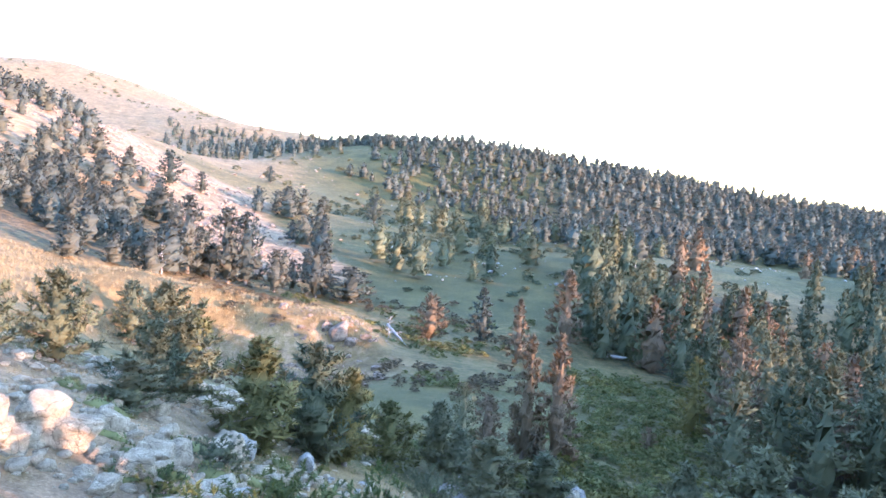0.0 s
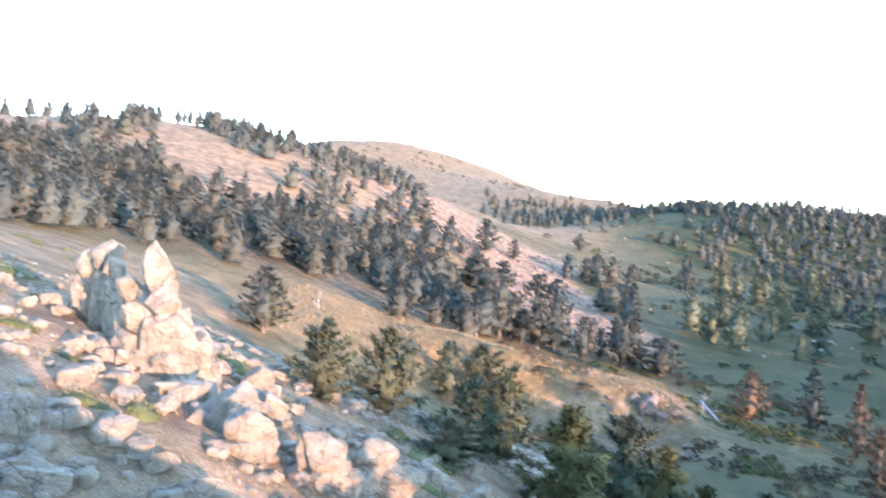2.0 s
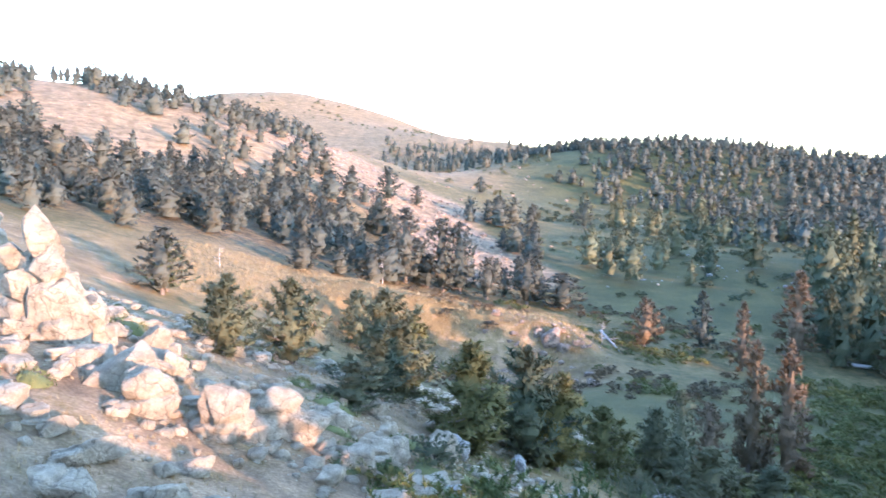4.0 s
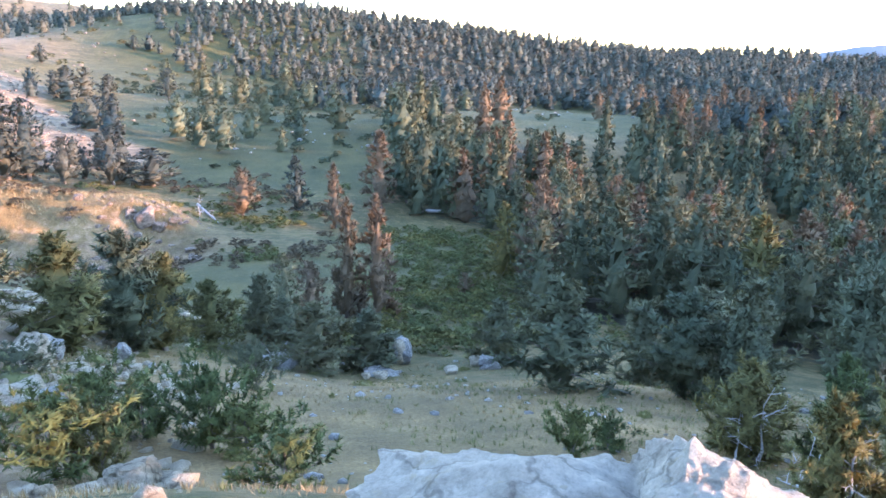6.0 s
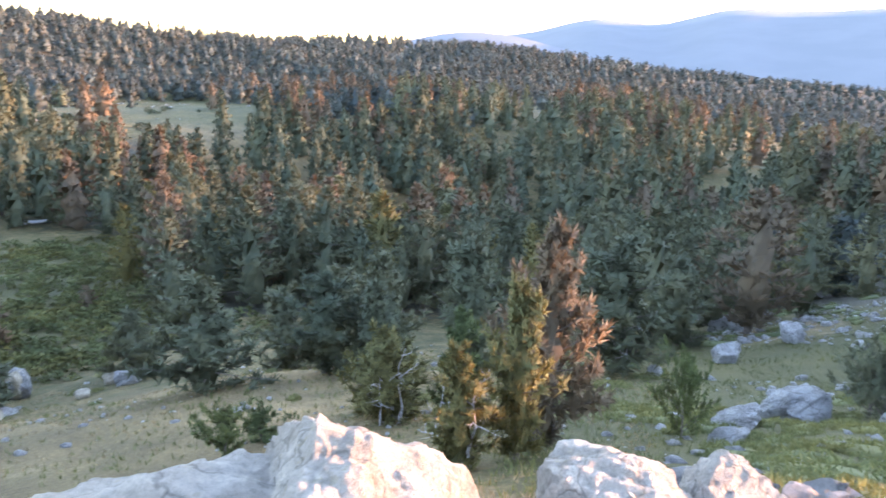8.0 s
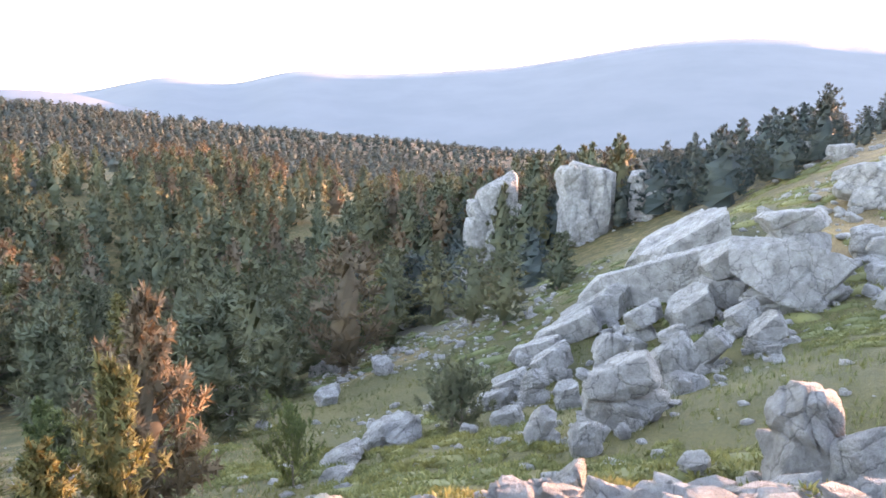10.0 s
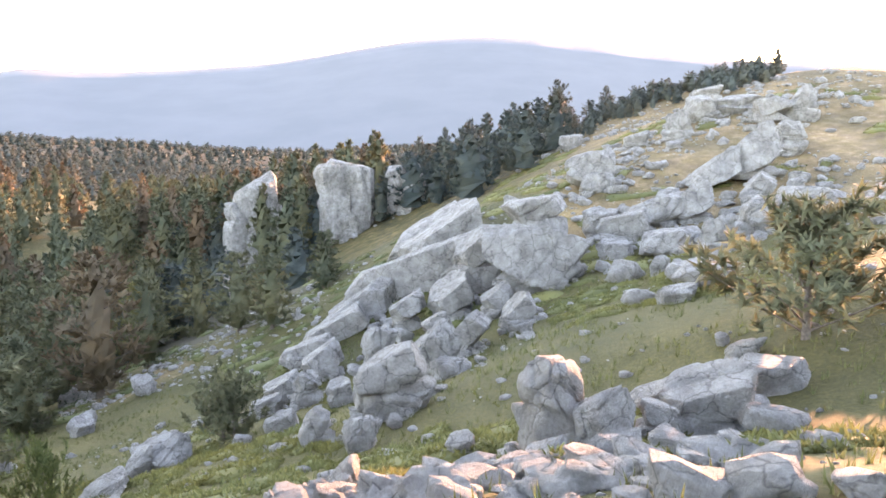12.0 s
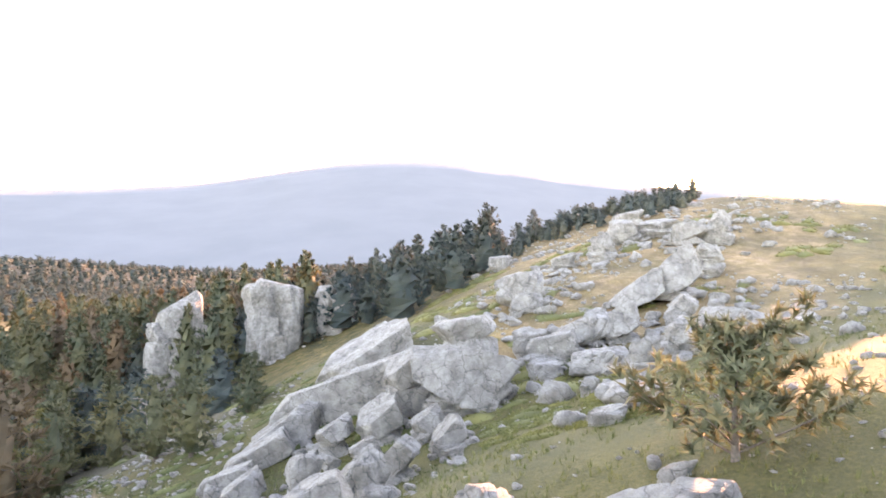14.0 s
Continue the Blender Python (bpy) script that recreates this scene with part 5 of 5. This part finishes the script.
pebbles("hill_stones", "grey stones on the sunny hill", scatter(48, 94, 122, 38, 110, 900, 0.4, patches(9, 57, 0.4, 0.6)), 0.25, 1.4, ROCK, 8)
pebbles("bank_stones", "sunlit stones in the terrace bank", scatter(49, -20, -3, 84, 106, 260, 0.5, patches(8, 58, 0.4, 0.6)), 0.3, 1.3, SCREE_ROCK, 9)
tufts("meadow_grass", "short dry grass of the meadow", scatter(61, -14, 60, 9, 46, 6500, 0.1, patches(3, 61, 0.3, 0.6)), 0.05, 0.15, STRAW, 11)
tufts("meadow_tussocks", "darker green tussocks in the dry meadow", scatter(76, -14, 60, 9, 46, 1800, 0.15, patches(4, 75, 0.42, 0.6)), 0.08, 0.22, HEATH, 16, 7)
tufts("turf_grass", "short green grass of the slope", scatter(62, 48, 128, 5, 48, 6500, 0.1, patches(3, 62, 0.3, 0.6)), 0.08, 0.24, HEATH, 12)
tufts("slope_grass", "dry grass among the stones", scatter(63, -75, -8, 6, 44, 5000, 0.1, patches(3, 63, 0.4, 0.6)), 0.06, 0.18, STRAW, 13)
tufts("knoll_grass", "dry grass on the knoll", scatter(64, 60, 98, 3.5, 10, 700, 0.05, patches(1.5, 64, 0.5, 0.65)), 0.04, 0.11, STRAW, 14)
tufts("terrace_grass", "tall dry grass on the terrace", scatter(65, -36, -5, 86, 122, 5000, 0.2), 0.2, 0.55, STRAW, 15)
mats("near_heath", "low juniper and heath mats on the turf slope", scatter(66, 52, 122, 10, 36, 170, 0.8, patches(7, 65, 0.45, 0.6)), 0.12, 0.28, 3.4, HEATH, 21, 400)
mats("heath", "low green heath spread over the slope", scatter(75, 50, 97, 34, 66, 170, 1.0, patches(8, 66, 0.45, 0.6)), 0.2, 0.4, 3.0, HEATH, 22, 120)
forest("bank_heath", "green bushes over the gully side", [(x, y, 0.3 + 0.35 * (k % 5) / 4, "mat", 1.6) for k, (x, y) in enumerate(scatter(67, 9, 20, 52, 108, 320, 0.8))], "mat", FERN, "heath")
mats("hill_heath", "low heath between the rocks of the hill", scatter(68, 92, 126, 34, 95, 170, 1.0, patches(8, 67, 0.45, 0.62)), 0.25, 0.5, 2.6, HEATH, 23, 120)
mats("west_heath", "low bushes between the stones of the slope", scatter(69, -75, -6, 10, 90, 150, 0.8, patches(9, 68, 0.45, 0.62)), 0.2, 0.5, 2.0, HEATH, 24, 160)
forest("gully_heath", "mottled low heath about the gully", [(x, y, 0.3 + 0.4 * (k % 5) / 4, "mat", 1.5) for k, (x, y) in enumerate(scatter(70, -14, 32, 44, 135, 420, 1.0, patches(12, 69, 0.42, 0.6)))], "mat", HEATH, "heath")
forest("gully_bracken", "brown bracken about the gully", [(x, y, 0.3 + 0.4 * (k % 5) / 4, "mat", 1.4) for k, (x, y) in enumerate(scatter(71, -20, 9, 60, 150, 260, 1.0, patches(12, 70, 0.45, 0.6)))], "mat", NEEDLES_RUST, "heath")
forest("pasture_heath", "dark low bushes on the pasture", [(x, y, 0.5 + 0.6 * (k % 5) / 4, "mat", 1.4) for k, (x, y) in enumerate(scatter(72, -12, 24, 135, 340, 300, 1.5, patches(24, 71, 0.45, 0.6)))], "mat", NEEDLES, "heath")
mats("meadow_heath", "small green bushes in the dry meadow", scatter(74, -14, 60, 12, 46, 34, 0.6, patches(6, 73, 0.45, 0.62)), 0.12, 0.3, 1.8, HEATH, 25)
forest("summit_heath", "dark low bushes dotted over the summit slope", [(x, y, 0.7 + 0.9 * (k % 5) / 4, "mat", 1.3) for k, (x, y) in enumerate(scatter(73, -36, -4, 300, 900, 360, 3.0, patches(50, 72, 0.42, 0.6)))], "mat", NEEDLES, "heath")


# ---- dead wood ----
def bare_limb(rng, start, way, long, thick, depth):
    """A crooked limb with twigs, as tubes."""
    pts, p, d = [start], Vector(start), Vector(way).normalized()
    for _ in range(4):
        d = (d + Vector((rng.gauss(0, 0.22), rng.gauss(0, 0.22), rng.gauss(0, 0.18)))).normalized()
        p = p + d * long / 4
        pts.append(tuple(p))
    out = [tube(pts, [thick, thick * 0.8, thick * 0.6, thick * 0.4, thick * 0.12], 5)]
    if depth:
        for k in (1, 2, 3):
            side = Vector((rng.gauss(0, 1), rng.gauss(0, 1), rng.gauss(0.2, 0.6)))
            out += bare_limb(rng, pts[k], side + d, long * 0.42, thick * 0.45, depth - 1)
    return out


def snag(x, y, high, seed, limbs=9, label="bleached dead pine with bare broken limbs"):
    rng = random.Random(seed)
    t = thing("dead_tree", label, "tree", "dead pines", pose(x, y, float(ground(x, y)) - 0.1))
    axis = [(rng.gauss(0, 0.02) * high, rng.gauss(0, 0.02) * high, high * f) for f in (0, 0.25, 0.5, 0.75, 1.0)]
    v, f = tube(axis, [high * 0.022, high * 0.019, high * 0.014, high * 0.009, high * 0.003], 7)
    part("trunk", mesh_of("trunk", v, f, DEADWOOD, 60), t)
    for k in range(limbs):
        g = rng.uniform(0.2, 0.95)
        a = rng.uniform(0, 6.28)
        v, f = joined(bare_limb(rng, (0, 0, high * g), (math.cos(a), math.sin(a), rng.uniform(-0.1, 0.6)), high * rng.uniform(0.2, 0.45) * (1.15 - g * 0.6), high * 0.009, 1))
        part("limb", mesh_of("limb", v, f, DEADWOOD, 60), t)
    return t


def fallen_log(x0, y0, x1, y1, thick, seed):
    rng = random.Random(seed)
    a, b = Vector((x0, y0, float(ground(x0, y0)) + thick)), Vector((x1, y1, float(ground(x1, y1)) + thick * 1.2))
    t = thing("fallen_log", "bleached fallen pine trunk lying on the slope", "log", "fallen trunks", Matrix.Translation(a))
    pts = [tuple((b - a) * f + Vector((0, 0, rng.uniform(-0.05, 0.1)))) for f in (0, 0.25, 0.5, 0.75, 1)]
    v, f = tube(pts, [thick, thick * 0.9, thick * 0.75, thick * 0.55, thick * 0.2], 8)
    part("trunk", mesh_of("trunk", v, f, DEADWOOD, 60), t)
    for k in range(5):
        g = rng.uniform(0.3, 0.95)
        v, f = joined(bare_limb(rng, tuple((b - a) * g), (rng.gauss(0, 0.6), rng.gauss(0, 0.6), 1), rng.uniform(0.6, 1.6), thick * 0.3, 1))
        part("limb", mesh_of("limb", v, f, DEADWOOD, 60), t)
    return t


snag(12.6, 15.1, 2.3, 80)
snag(12.0, 15.2, 1.6, 81)
snag(9.5, 9.0, 1.9, 82)
snag(30.0, 20.0, 3.4, 83)
snag(67.3, 38.5, 2.2, 84)
snag(-2.9, 46.0, 1.4, 85)
snag(-42.6, 117.9, 5.0, 86)
snag(-53.1, 86.8, 3.4, 87)
snag(-6.7, 105.9, 3.3, 88)
snag(39.0, 26.2, 2.3, 89)
snag(54.4, 16.3, 5.0, 90)
fallen_log(-7.6, 116.4, -4.2, 103.8, 0.22, 60)
fallen_log(25.1, 116.8, 33.6, 116.9, 0.30, 61)
fallen_log(12.3, 11.9, 11.8, 13.3, 0.05, 62)
fallen_log(0.3, 43.8, 2.1, 41.1, 0.15, 63)
